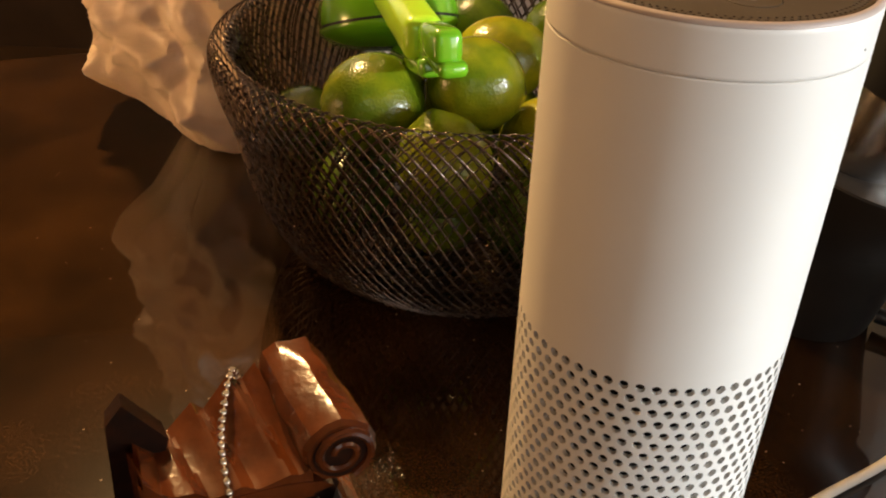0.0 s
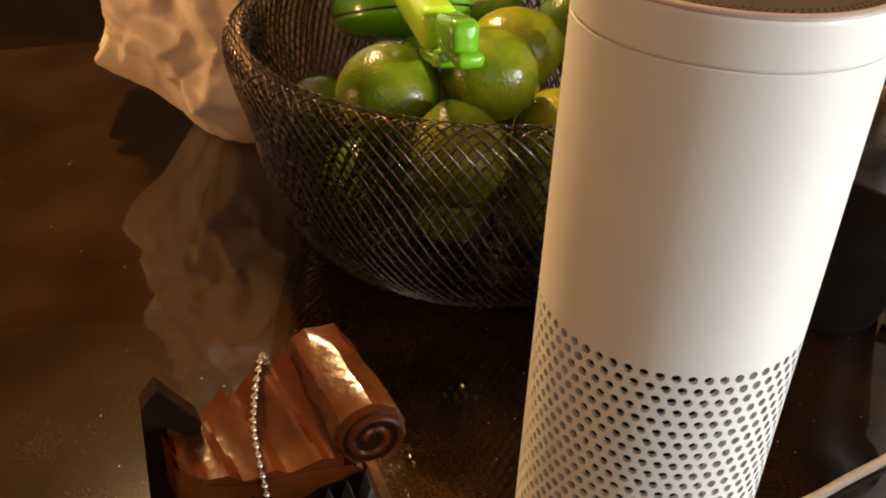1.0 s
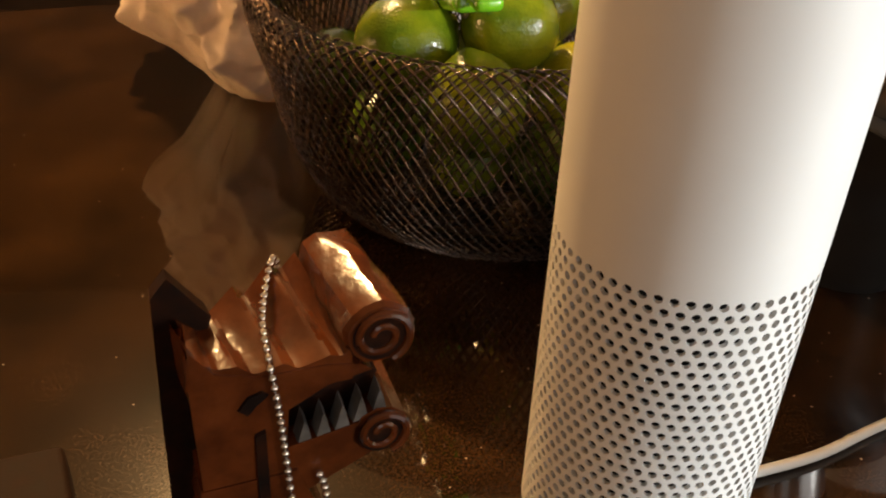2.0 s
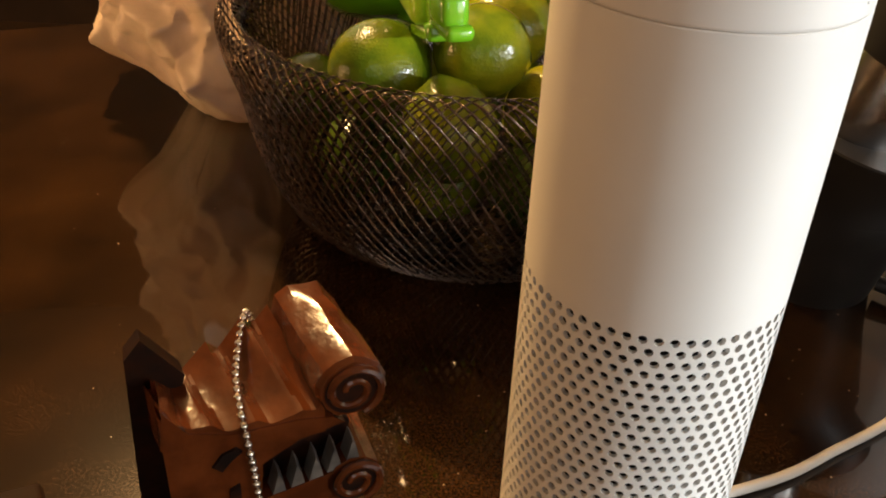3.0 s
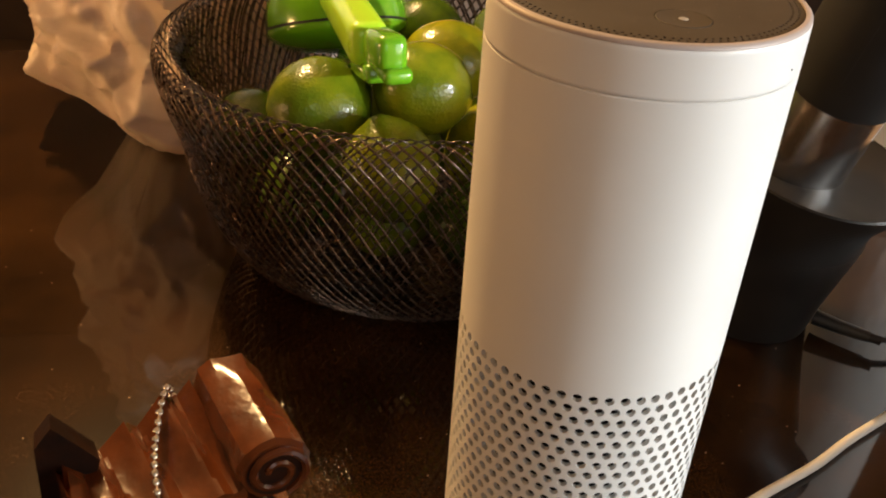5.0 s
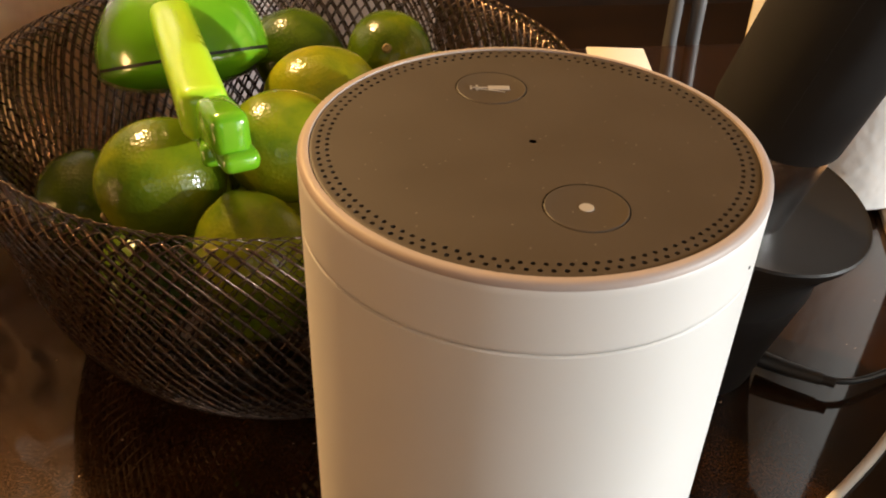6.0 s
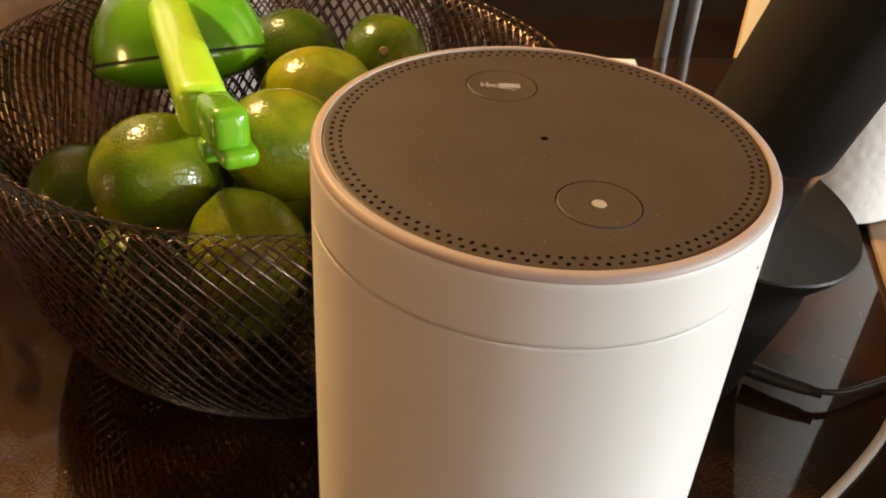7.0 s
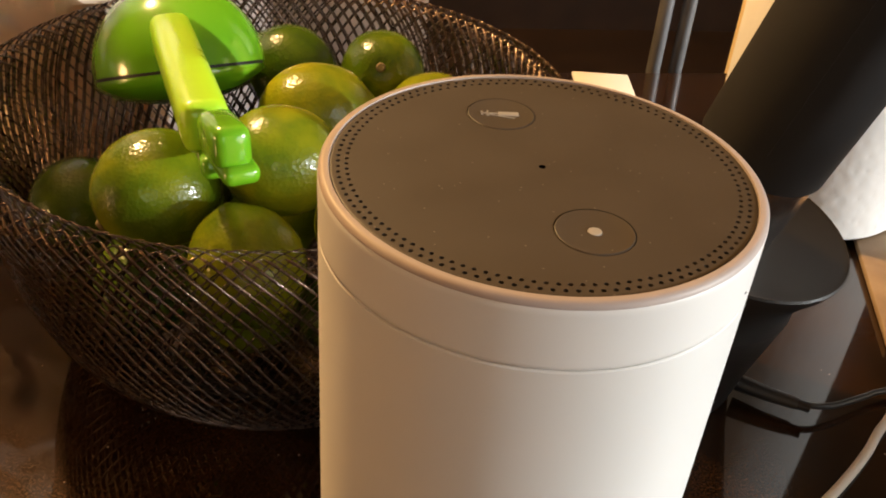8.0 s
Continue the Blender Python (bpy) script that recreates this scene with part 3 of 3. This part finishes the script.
SCAR = material("pale_stem_scar", (0.30, 0.22, 0.10), 0.8, vary=0.4, scale=600, bump=0.4, bump_scale=1500)
for n, (c, size, axis) in enumerate((
    ((-0.1055, 0.2014, 0.1080), (0.0262, 0.0275), (0.75, 0.3, 0.35)),
    ((-0.0675, 0.1680, 0.0915), (0.0245, 0.0262), (-0.25, 0.15, 0.95)),
    ((-0.0528, 0.2070, 0.1190), (0.0240, 0.0262), (0.90, 0.30, -0.30)),
    ((-0.0370, 0.2780, 0.1060), (0.0255, 0.0290), (1.0, 0.1, 0.15)),
    ((0.0020, 0.3350, 0.1020), (0.0240, 0.0262), (0.12, 0.8, -0.5)),
    ((0.0250, 0.2950, 0.0950), (0.0240, 0.0270), (0.4, -0.6, 0.4)),
    ((-0.1480, 0.2400, 0.0770), (0.0222, 0.0245), (0.2, 0.9, 0.3)),
    ((-0.0480, 0.3420, 0.1000), (0.0245, 0.0270), (-0.5, 0.5, 0.4)),
    ((-0.0150, 0.2150, 0.0830), (0.0235, 0.0260), (0.5, 0.4, 0.7)),
    ((-0.1180, 0.2050, 0.0560), (0.0240, 0.0262), (0.1, -0.95, 0.1)),
    ((-0.0210, 0.1790, 0.0560), (0.0240, 0.0262), (0.8, -0.3, 0.3)),
    ((-0.0680, 0.2040, 0.0450), (0.0240, 0.0262), (0.9, 0.3, 0.1)),
    ((-0.1060, 0.2560, 0.0600), (0.0240, 0.0265), (0.3, 0.3, 0.8)),
    ((-0.0600, 0.2570, 0.0560), (0.0245, 0.0265), (0.2, 0.9, 0.1)),
    ((-0.0900, 0.3080, 0.0560), (0.0245, 0.0265), (0.9, 0.1, 0.1)),
    ((-0.0100, 0.2480, 0.0540), (0.0235, 0.0265), (0.1, 0.5, 0.8)),
    ((0.0350, 0.2350, 0.0640), (0.0235, 0.0265), (0.6, 0.5, 0.3)),
    ((-0.0300, 0.3080, 0.0540), (0.0235, 0.0265), (0.7, 0.5, 0.3)),
)):
    # five of the limes get the yellower skin
    lime(c, size, axis, n + 3, n in (1, 2, 3, 5, 8))


# ---- the citrus squeezer on the limes ----
def bar(bm, a, b, w, h, bevel, up=(0, 0, 1)):
    """A bevelled bar from a to b, w wide and h high."""
    a, b = Vector(a), Vector(b)
    q = (b - a).to_track_quat("X", "Z").to_matrix().to_4x4()
    box(bm, 0, (b - a).length, -w / 2, w / 2, -h / 2, h / 2, bevel, 3, Matrix.Translation(a) @ q)
    return bm


def citrus_squeezer():
    c = Vector((-0.104, 0.305, 0.117))
    s = base("citrus_squeezer", c.x, c.y, c.z, "bright green enamelled hand citrus squeezer lying on the limes", "squeezer", m=Matrix.Translation(c) @ pose(0, 0, 0, -24, -8, 0))
    r = 0.0425
    up = [(r, 0.0)] + [(r * math.cos(a), 0.0015 + r * 1.0 * math.sin(a)) for a in (math.pi / 2 * k / 14 for k in range(14))] + [(0, 0.0015 + r)]
    part("upper_cup", lathe(bmesh.new(), up, 80), GREEN, s, "round green upper cup", angle=60)
    part("gap", lathe(bmesh.new(), [(r - 0.001, -0.0022), (r - 0.001, 0.001)], 80), SEAL, s, "black gap between the two cups")
    low = [(r, -0.0015), (r + 0.0004, -0.0035), (r - 0.002, -0.0065), (r - 0.010, -0.0115), (r - 0.022, -0.015), (0, -0.017)]
    part("lower_cup", lathe(bmesh.new(), low, 80), GREEN, s, "green lower cup", angle=60)
    inv = s.matrix_world.inverted()

    def loc(p):
        return inv @ Vector(p)

    part("arm", bar(bmesh.new(), loc((-0.1040, 0.281, 0.1470)), loc((-0.0785, 0.166, 0.1555)), 0.0185, 0.021, 0.0055), LIT_GREEN, s, "rounded green arm, yellowed and brightened as if lamplit", angle=50)
    part("hinge_block", bar(bmesh.new(), loc((-0.0755, 0.163, 0.1580)), loc((-0.0668, 0.138, 0.1625)), 0.0138, 0.0160, 0.0042), GREEN, s, angle=50)
    part("lower_arm", bar(bmesh.new(), loc((-0.0930, 0.268, 0.1120)), loc((-0.0720, 0.150, 0.1490)), 0.0160, 0.009, 0.003), GREEN, s, angle=50)
    part("hinge_tongue", bar(bmesh.new(), loc((-0.0750, 0.162, 0.1535)), loc((-0.0640, 0.1345, 0.1530)), 0.0138, 0.0075, 0.0032), GREEN, s, angle=50)
    return s


citrus_squeezer()


# ---- the plastic bag behind the bowl ----
def plastic_bag():
    """A thin bag slumped round its contents: broad slack faces between sharp folds, gathered in towards the counter."""
    bm = bmesh.new()
    n, rows = 210, 130
    rings = []

    def ridge(q, sharp):
        return max(0.0, 1 - 2.2 * abs(noise.noise(q))) ** sharp

    for j in range(rows + 1):
        s = j / rows
        ring = []
        for i in range(n):
            g = 2 * math.pi * i / n
            p = Vector((math.cos(g) * 1.7, math.sin(g) * 1.7, s * 5.0))
            bend = p + 0.5 * noise.noise_vector(p * 0.7)
            slack = noise.noise(bend * 0.9 + Vector((2, 5, 1)))
            cells = noise.voronoi(bend * 1.15)[0]
            facet = cells[1] - cells[0]
            # long folds slanting down, then shorter cross creases
            slant = Vector((bend.x + 0.7 * bend.z, bend.y - 0.3 * bend.z, 0.5 * bend.z))
            folds = 0.046 * ridge(slant * 0.85, 2) + 0.026 * ridge(bend * 2.1 + Vector((7, 0, 3)), 3) + 0.009 * ridge(bend * 4.6, 3)
            r = 0.104 * (1 - 0.42 * s ** 1.5) * (0.90 + 0.13 * slack + 0.20 * facet + 1.9 * folds)
            r *= 0.50 + 0.50 * min(1.0, s / 0.19) ** 0.8
            low = max(0.0, 1 - s / 0.17) ** 1.5
            lean = Vector((0.010 * math.sin(3.0 * s) - 0.03 * s ** 2 + 0.022 * low, 0.02 * s - 0.024 * low, 0))
            # the upper part is unseen, kept tall to shade the bowl's left side
            z = s * (0.34 - 0.03 * math.cos(g - 0.3))
            lobe = math.exp(-((g - 3.55) / 0.40) ** 2 - ((s - 0.125) / 0.050) ** 2)
            r *= 1 + 0.24 * lobe
            ring.append(bm.verts.new(Vector((math.cos(g) * r * 1.12, math.sin(g) * r, z + 0.05 * (folds - 0.04) * s)) + lean))
        rings.append(ring)
    for a, b in zip(rings, rings[1:]):
        for i in range(n):
            bm.faces.new((a[i], a[(i + 1) % n], b[(i + 1) % n], b[i]))
    bm.faces.new(rings[0][::-1])
    tip = bm.verts.new((-0.03, 0.02, 0.352))
    for i in range(n):
        bm.faces.new((rings[-1][i], rings[-1][(i + 1) % n], tip))
    ob = thing("plastic_bag", bm, BAG, "crumpled whitish plastic bag standing on the counter", "bag", angle=60)
    ob.matrix_world = pose(-0.228, 0.432, 0.0005)
    return ob


plastic_bag()

# ---- pale boxes behind the bowl ----
thing("cardboard_box", box(bmesh.new(), -0.20, 0.042, 0.445, 0.535, 0.0, 0.145, 0.002), CARD, "pale pinkish cardboard box behind the bowl", "box")


# ---- the handheld appliance in its stand ----
def stand_appliance():
    a = base("handheld_appliance", 0.140, 0.190, 0, "black handheld appliance with a steel neck in a black stand", "appliance")
    org = Vector((0.140, 0.190, 0))
    ctr, nrm = Vector((0.1500, 0.181, 0.102)) - org, Vector((0.14, -0.13, 1)).normalized()
    rt = nrm.to_track_quat("Z", "Y").to_matrix().to_4x4()
    bm = bmesh.new()
    n, rings = 72, []
    lip = Matrix.Translation(ctr) @ rt
    for r, z, k in ((0.0, 0, 0), (0.033, 0, 0), (0.034, 0.003, 0), (0.036, 0.02, 0.15), (0.043, 0.06, 0.55), (0.0515, -0.006, 1), (0.0532, -0.001, 1), (0.0524, 0.0, 1), (0.0505, -0.0008, 1), (0.0, -0.0008, 1)):
        m = lip if k == 1 else pose(0.0065 * k, -0.009 * k, 0)
        rings.append([bm.verts.new(m @ Vector((r * math.cos(2 * math.pi * i / n), r * math.sin(2 * math.pi * i / n), z))) for i in range(n)] if r else [bm.verts.new(m @ Vector((0, 0, z)))])
    for p, q in zip(rings, rings[1:]):
        for i in range(n):
            j = (i + 1) % n
            if len(p) == 1:
                bm.faces.new((p[0], q[j], q[i]))
            elif len(q) == 1:
                bm.faces.new((p[i], p[j], q[0]))
            else:
                bm.faces.new((p[i], p[j], q[j], q[i]))
    part("stand", bm, BLACKGLOSS, a, "satin black tapered stand with a flat tilted top", angle=40)
    d = Vector((0.1395, -0.287, 1)).normalized()
    m = Matrix.Translation(Vector((0.1429, 0.1635, 0.15)) - org) @ d.to_track_quat("Z", "Y").to_matrix().to_4x4()
    part("neck", lathe(bmesh.new(), [(0.0256, -0.056), (0.0256, -0.002)], 64, m), STEEL, a, "brushed steel neck")
    part("handle", lathe(bmesh.new(), [(0.0, -0.0035), (0.0262, -0.0035), (0.0272, -0.0025), (0.0272, 0.13), (0.0262, 0.136), (0, 0.138)], 72, m), BLACK, a, "matt black cylindrical grip")
    bm = bmesh.new()
    box(bm, -0.0003, 0.0001, -0.00018, 0.00018, 0.012, 0.12, m=m @ Matrix.Rotation(radians(-150), 4, "Z") @ pose(0.0272, 0, 0))
    part("mould_line", bm, BLACKGLOSS, a, smooth=False)
    return a


stand_appliance()


# ---- paper towel, paper, tubes, cables ----
def towel_roll():
    t = base("paper_towel_roll", 0.2975, 0.3635, 0.0045, "white quilted paper towel roll standing on a wooden board", "paper towel")
    part("tissue", lathe(bmesh.new(), [(0.021, 0.001), (0.0645, 0.001), (0.066, 0.003), (0.066, 0.275), (0.0645, 0.277), (0.021, 0.277)], 120, close=True), TOWEL, t, "white embossed tissue")
    part("core", lathe(bmesh.new(), [(0.0195, 0.0), (0.0209, 0.0), (0.0209, 0.278), (0.0195, 0.278)], 60, close=True), CARD_BROWN, t, "brown cardboard core")
    return t


towel_roll()
BOARD = material("pale_wood_board", (0.46, 0.33, 0.20), 0.5, second=(0.34, 0.23, 0.13), scale=35, bump=0.15, bump_scale=260, dist=0.0003)
bm = bmesh.new()
box(bm, -0.15, 0.10, 0.0, 0.30, 0.0, 0.0044, 0.0012, 2)
board = thing("wooden_board", bm, BOARD, "thin pale wooden board lying under the paper towel roll", "board")
board.matrix_world = Matrix(((-0.328, 0.945, 0, 0.3055), (-0.945, -0.328, 0, 0.295), (0, 0, 1, 0.0001), (0, 0, 0, 1)))
bm = bmesh.new()
box(bm, -0.024, 0.024, -0.022, 0.022, 0, 0.004, 0.0008)
note = thing("note_pad", bm, PAPER, "small cream paper pad lying on the counter", "note pad")
note.matrix_world = pose(0.206, 0.535, 0.0002, 0, 0, -8)


TUBE = material("dull_steel_tube", (0.20, 0.19, 0.185), 0.5, metal=0.6, vary=0.15, scale=40)


def steel_stool():
    s = base("bar_stool", 0.285, 0.60, Z0, "bar stool with steel tube posts beyond the counter", "stool")
    for x in (-0.0105, 0.0105):
        part("post", tube(bmesh.new(), [(x, 0, 0.0), (x, 0, 0.5), (x, 0, 0.9), (x, 0, 1.3)], 0.0062, 16), TUBE, s, "upright steel tube")
    return s


steel_stool()
bm = bmesh.new()
box(bm, 0.385, 0.60, 0.66, 0.68, Z0, 0.5, 0.002)
# the panel's yellow puts the sunlight on it into the base colour
thing("door_panel", bm, material("sunlit_cream_panel", (0.86, 0.68, 0.36), 0.6, vary=0.05, scale=12, bump=0.1, bump_scale=200), "cream panel standing beyond the counter, coloured yellow as if sunlit", "panel", kind="structure")

white = tube(bmesh.new(), spline([(0.034, 0.012, 0.004), (0.055, 0.0205, 0.0032), (0.083, 0.0325, 0.003), (0.108, 0.048, 0.0028), (0.133, 0.0635, 0.0026), (0.155, 0.080, 0.0026), (0.178, 0.0955, 0.0026), (0.200, 0.111, 0.0026), (0.220, 0.127, 0.0026), (0.240, 0.145, 0.0026), (0.29, 0.18, 0.0026), (0.45, 0.20, 0.0026)]), 0.0023, 12)
thing("power_cable", white, CABLE_WHITE, "white rubber power cable on the dark counter", "cable")


def plug_cable():
    c = base("black_cable", 0.18, 0.18, 0, "thin black cable with a moulded plug on the counter", "cable")
    o = Vector((0.18, 0.18, 0))
    pts = [Vector(p) - o for p in ((0.196, 0.1562, 0.0075), (0.207, 0.1540, 0.0070), (0.218, 0.1555, 0.0060), (0.236, 0.161, 0.0050), (0.250, 0.165, 0.0045), (0.30, 0.172, 0.003), (0.45, 0.16, 0.003))]
    part("lead", tube(bmesh.new(), spline(pts), 0.0016, 10), CABLE_BLACK, c)
    p = [Vector(q) - o for q in ((0.172, 0.1735, 0.0075), (0.184, 0.1640, 0.0075), (0.1965, 0.1560, 0.0075))]
    part("plug", tube(bmesh.new(), p, 0.0045, 16, lambda t: 1 - 0.3 * t), CABLE_BLACK, c, "black moulded plug")
    part("collar", tube(bmesh.new(), [p[2] - (p[2] - p[1]) * 0.05, p[2] + (p[2] - p[1]) * 0.4], 0.0026, 12), BLACKGLOSS, c)
    return c


plug_cable()

LEATHER = material("dark_brown_leather", (0.030, 0.014, 0.008), 0.65, spec=0.12, vary=0.3, scale=120, bump=0.5, bump_scale=900, dist=0.0004)
m = Matrix(((-0.92, 0.47, 0, -0.219), (-0.39, -0.88, 0, -0.003), (0, 0, 1, 0.0), (0, 0, 0, 1)))
thing("wallet", box(bmesh.new(), 0, 0.085, 0, 0.10, 0.0, 0.02, 0.003, 3, m), LEATHER, "dark brown leather wallet lying on the counter", "wallet")

# ---- the carved wooden figure ----
S = Vector((-0.0858, -0.1017, 0.1626))
EW = Vector((-0.39982, 0.91659, 0))
EU = Vector((0.91659, 0.39982, 0))


def at(u, w, v):
    return S + EU * u + EW * w + Vector((0, 0, v))


def carved_figure():
    bm = bmesh.new()
    # scrolled snout: a faceted roll, skewed, with a spiral on its end
    def roll(u, w, v):
        return at(u - 0.09 * max(w, 0), w, v - 0.02 * max(w, 0))

    cut_rnd = random.Random(5)
    rings = []
    for w, k in ((-0.0004, 0.9), (0.0009, 1.0), (0.007, 1.02), (0.013, 1.05), (0.019, 1.04), (0.026, 1.07), (0.031, 1.02)):
        ring = []
        for i in range(14):
            a = 2 * math.pi * i / 14 + 0.15
            q = 0.0078 * k * (1 + (cut_rnd.uniform(-0.11, 0.05) if w > 0.001 else 0.03 * math.sin(5 * a)))
            ring.append(bm.verts.new(roll(q * math.cos(a), w, q * math.sin(a))))
        rings.append(ring)
    for a, b in zip(rings, rings[1:]):
        for i in range(14):
            bm.faces.new((a[i], a[(i + 1) % 14], b[(i + 1) % 14], b[i]))
    bm.faces.new(rings[0][::-1])
    bm.faces.new(rings[-1])
    for cu, cv, r0 in ((0.0, 0.0, 0.0064), (0.0002, -0.0273, 0.0058)):
        pts = []
        for k in range(46):
            a = k / 45 * 3.3 * math.pi
            rr = r0 * (1.06 - k / 56)
            pts.append(at(cu + rr * math.cos(a - 1.2), -0.0007, cv + rr * math.sin(a - 1.2)))
        tube(bm, pts, 0.00105, 8, lambda f: 1.05 - 0.25 * f)
        # dark disc round the spiral paints the shade of its carved groove
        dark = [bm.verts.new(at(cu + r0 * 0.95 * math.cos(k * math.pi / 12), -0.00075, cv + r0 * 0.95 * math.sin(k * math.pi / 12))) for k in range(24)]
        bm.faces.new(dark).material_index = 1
    # crown: hollow flutes side by side, running back from the side of the face
    def crown(u, f):
        near = float(np.interp(u, [-0.0385, -0.0334, -0.0251, -0.0114, -0.0060], [0.0060, -0.0002, -0.0030, -0.0036, -0.0010]))
        far = float(np.interp(u, [-0.0385, -0.0320, -0.0207, -0.0107, -0.0060], [0.0030, 0.0000, 0.0012, 0.0036, 0.0040]))
        cut = ((u + 0.0385 + 0.0022 * f) / 0.0092) % 1.0
        scoop = 0.0040 * (1 - abs(cut - 0.30) / (0.30 if cut < 0.30 else 0.70))
        return near + (far - near) * f - scoop * (0.72 + 0.28 * math.sin(2.2 * f + 60 * u)) + 0.0006

    cols = []
    for k in range(37):
        u = -0.0385 + 0.0325 * k / 36
        wide = float(np.interp(u, [-0.0385, -0.020, -0.006], [0.0170, 0.0245, 0.0300]))
        col = [bm.verts.new(at(u, 0.0, -0.0105))]
        col += [bm.verts.new(at(u - 0.16 * wide * f, wide * f, crown(u, f))) for f in (0, 0.15, 0.32, 0.5, 0.68, 0.85, 1.0)]
        col += [bm.verts.new(at(u - 0.16 * wide, wide, -0.0105))]
        cols.append(col)
    for a, b in zip(cols, cols[1:]):
        for i in range(9):
            bm.faces.new((a[i], a[(i + 1) % 9], b[(i + 1) % 9], b[i]))
    bm.faces.new(cols[0][::-1])
    bm.faces.new(cols[-1])
    # upper jaw and cheek, cut along the side
    prism(bm, [(-0.0395, 0.0045), (-0.034, -0.0015), (-0.0255, -0.0045), (-0.0115, -0.0050), (-0.004, -0.0065), (-0.0015, -0.0086), (-0.0115, -0.0105), (-0.0200, -0.0150), (-0.0215, -0.0330), (-0.0395, -0.0330)], -0.0004, 0.0175, at, 0, 0.985, 0.97)
    # eye hollow: a raised patch, its shade put into the dark colour
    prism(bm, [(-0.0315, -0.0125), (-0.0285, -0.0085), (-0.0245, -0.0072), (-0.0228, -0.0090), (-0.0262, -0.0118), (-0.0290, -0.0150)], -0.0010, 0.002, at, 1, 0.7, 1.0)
    # mouth: back coloured dark for the cavity's shade, two rows of teeth
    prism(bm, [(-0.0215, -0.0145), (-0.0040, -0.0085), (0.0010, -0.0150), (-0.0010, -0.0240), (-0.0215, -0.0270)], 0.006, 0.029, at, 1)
    for k in range(5):
        u = -0.0170 + 0.0042 * k
        v = -0.0240 + 0.0011 * k
        prism(bm, [(u - 0.0021, v - 0.0035), (u + 0.0021, v - 0.0030), (u + 0.0012, v + 0.0020), (u + 0.0002, v + 0.0048)], 0.0004, 0.0045, at, 2, 0.8, 1.0)
        prism(bm, [(u - 0.0017, v + 0.0075 + 0.0008 * k), (u + 0.0015, v + 0.0088 + 0.0008 * k), (u + 0.0003, v + 0.0040)], 0.008, 0.026, at, 2, 0.9, 0.9)
    # lower jaw with its own scroll
    ring = [(0.0002 + 0.0070 * math.cos(a), -0.0273 + 0.0070 * math.sin(a)) for a in (2 * math.pi * k / 11 for k in range(11))]
    prism(bm, ring, 0.0002, 0.0300, at, 0, 0.93, 1.0)
    prism(bm, [(-0.0215, -0.0262), (-0.0050, -0.0235), (-0.0010, -0.0330), (-0.0040, -0.0345), (-0.0200, -0.0420)], 0.0002, 0.0298, at, 0, 0.98, 1.0)
    # neck and body down to the counter
    prism(bm, [(-0.0400, -0.0320), (-0.0190, -0.0320), (-0.0150, -0.0450), (-0.0050, -0.0900), (-0.0010, -0.1626), (-0.0480, -0.1626), (-0.0450, -0.0800)], -0.0006, 0.0312, at, 0, 0.985, 0.99)
    # neck groove as a shade-dark raised strip, and the dark crest behind the head
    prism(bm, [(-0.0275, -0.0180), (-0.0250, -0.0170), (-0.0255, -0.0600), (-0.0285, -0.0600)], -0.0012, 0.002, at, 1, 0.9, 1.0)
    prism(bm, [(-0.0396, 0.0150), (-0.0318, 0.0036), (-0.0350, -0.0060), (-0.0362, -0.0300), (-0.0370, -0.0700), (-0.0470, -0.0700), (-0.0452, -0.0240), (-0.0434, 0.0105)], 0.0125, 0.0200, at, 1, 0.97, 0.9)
    prism(bm, [(-0.0400, -0.0040), (-0.0384, 0.0064), (-0.0340, -0.0006), (-0.0360, -0.0090)], -0.0008, 0.010, at, 0, 0.9, 0.8)
    ob = thing("carved_figure", bm, [WOOD, WOOD_DARK, TEETH], "dark carved wooden figure with scrolled snout and grey teeth", "figurine", angle=24)
    return ob


carved_figure()


def bead_chain():
    root = at(-0.0165, 0.030, 0.004)
    c = base("bead_chain", root.x, root.y, root.z, "silver ball chain hung over the carved wooden head", "chain")
    runs = (
        [at(-0.0140, 0.0310, -0.012), at(-0.0150, 0.0300, 0.0008), at(-0.0165, 0.0275, 0.0036), at(-0.0198, 0.019, 0.0016), at(-0.0222, 0.010, 0.0004), at(-0.0230, 0.0015, -0.0012), at(-0.0228, -0.0016, -0.0060), at(-0.0220, -0.0020, -0.0180), at(-0.0214, -0.0022, -0.0330), at(-0.0200, -0.0026, -0.0700)],
        [at(-0.0145, -0.0012, -0.0350), at(-0.0132, -0.0016, -0.0420), at(-0.0115, -0.0022, -0.0720)],
    )
    bm = bmesh.new()
    bmesh.ops.create_icosphere(bm, subdivisions=2, radius=0.00095)
    ball = finish("bead", bm, CHROME, True, 90)
    ball.parent = c
    mesh = ball.data
    step, placed = 0.0021, 0
    for run in runs:
        line, dist, last = spline(run, 30), 0.0, None
        for p in line:
            if last is None or (p - last).length >= step:
                m = Matrix.Translation(p - root)
                if placed == 0:
                    ball.matrix_basis = m
                else:
                    piece("bead", mesh, c, m)
                placed, last = placed + 1, p
        part("thread", tube(bmesh.new(), [p - root for p in line[::4]], 0.00025, 5), STEEL, c)
    return c


bead_chain()
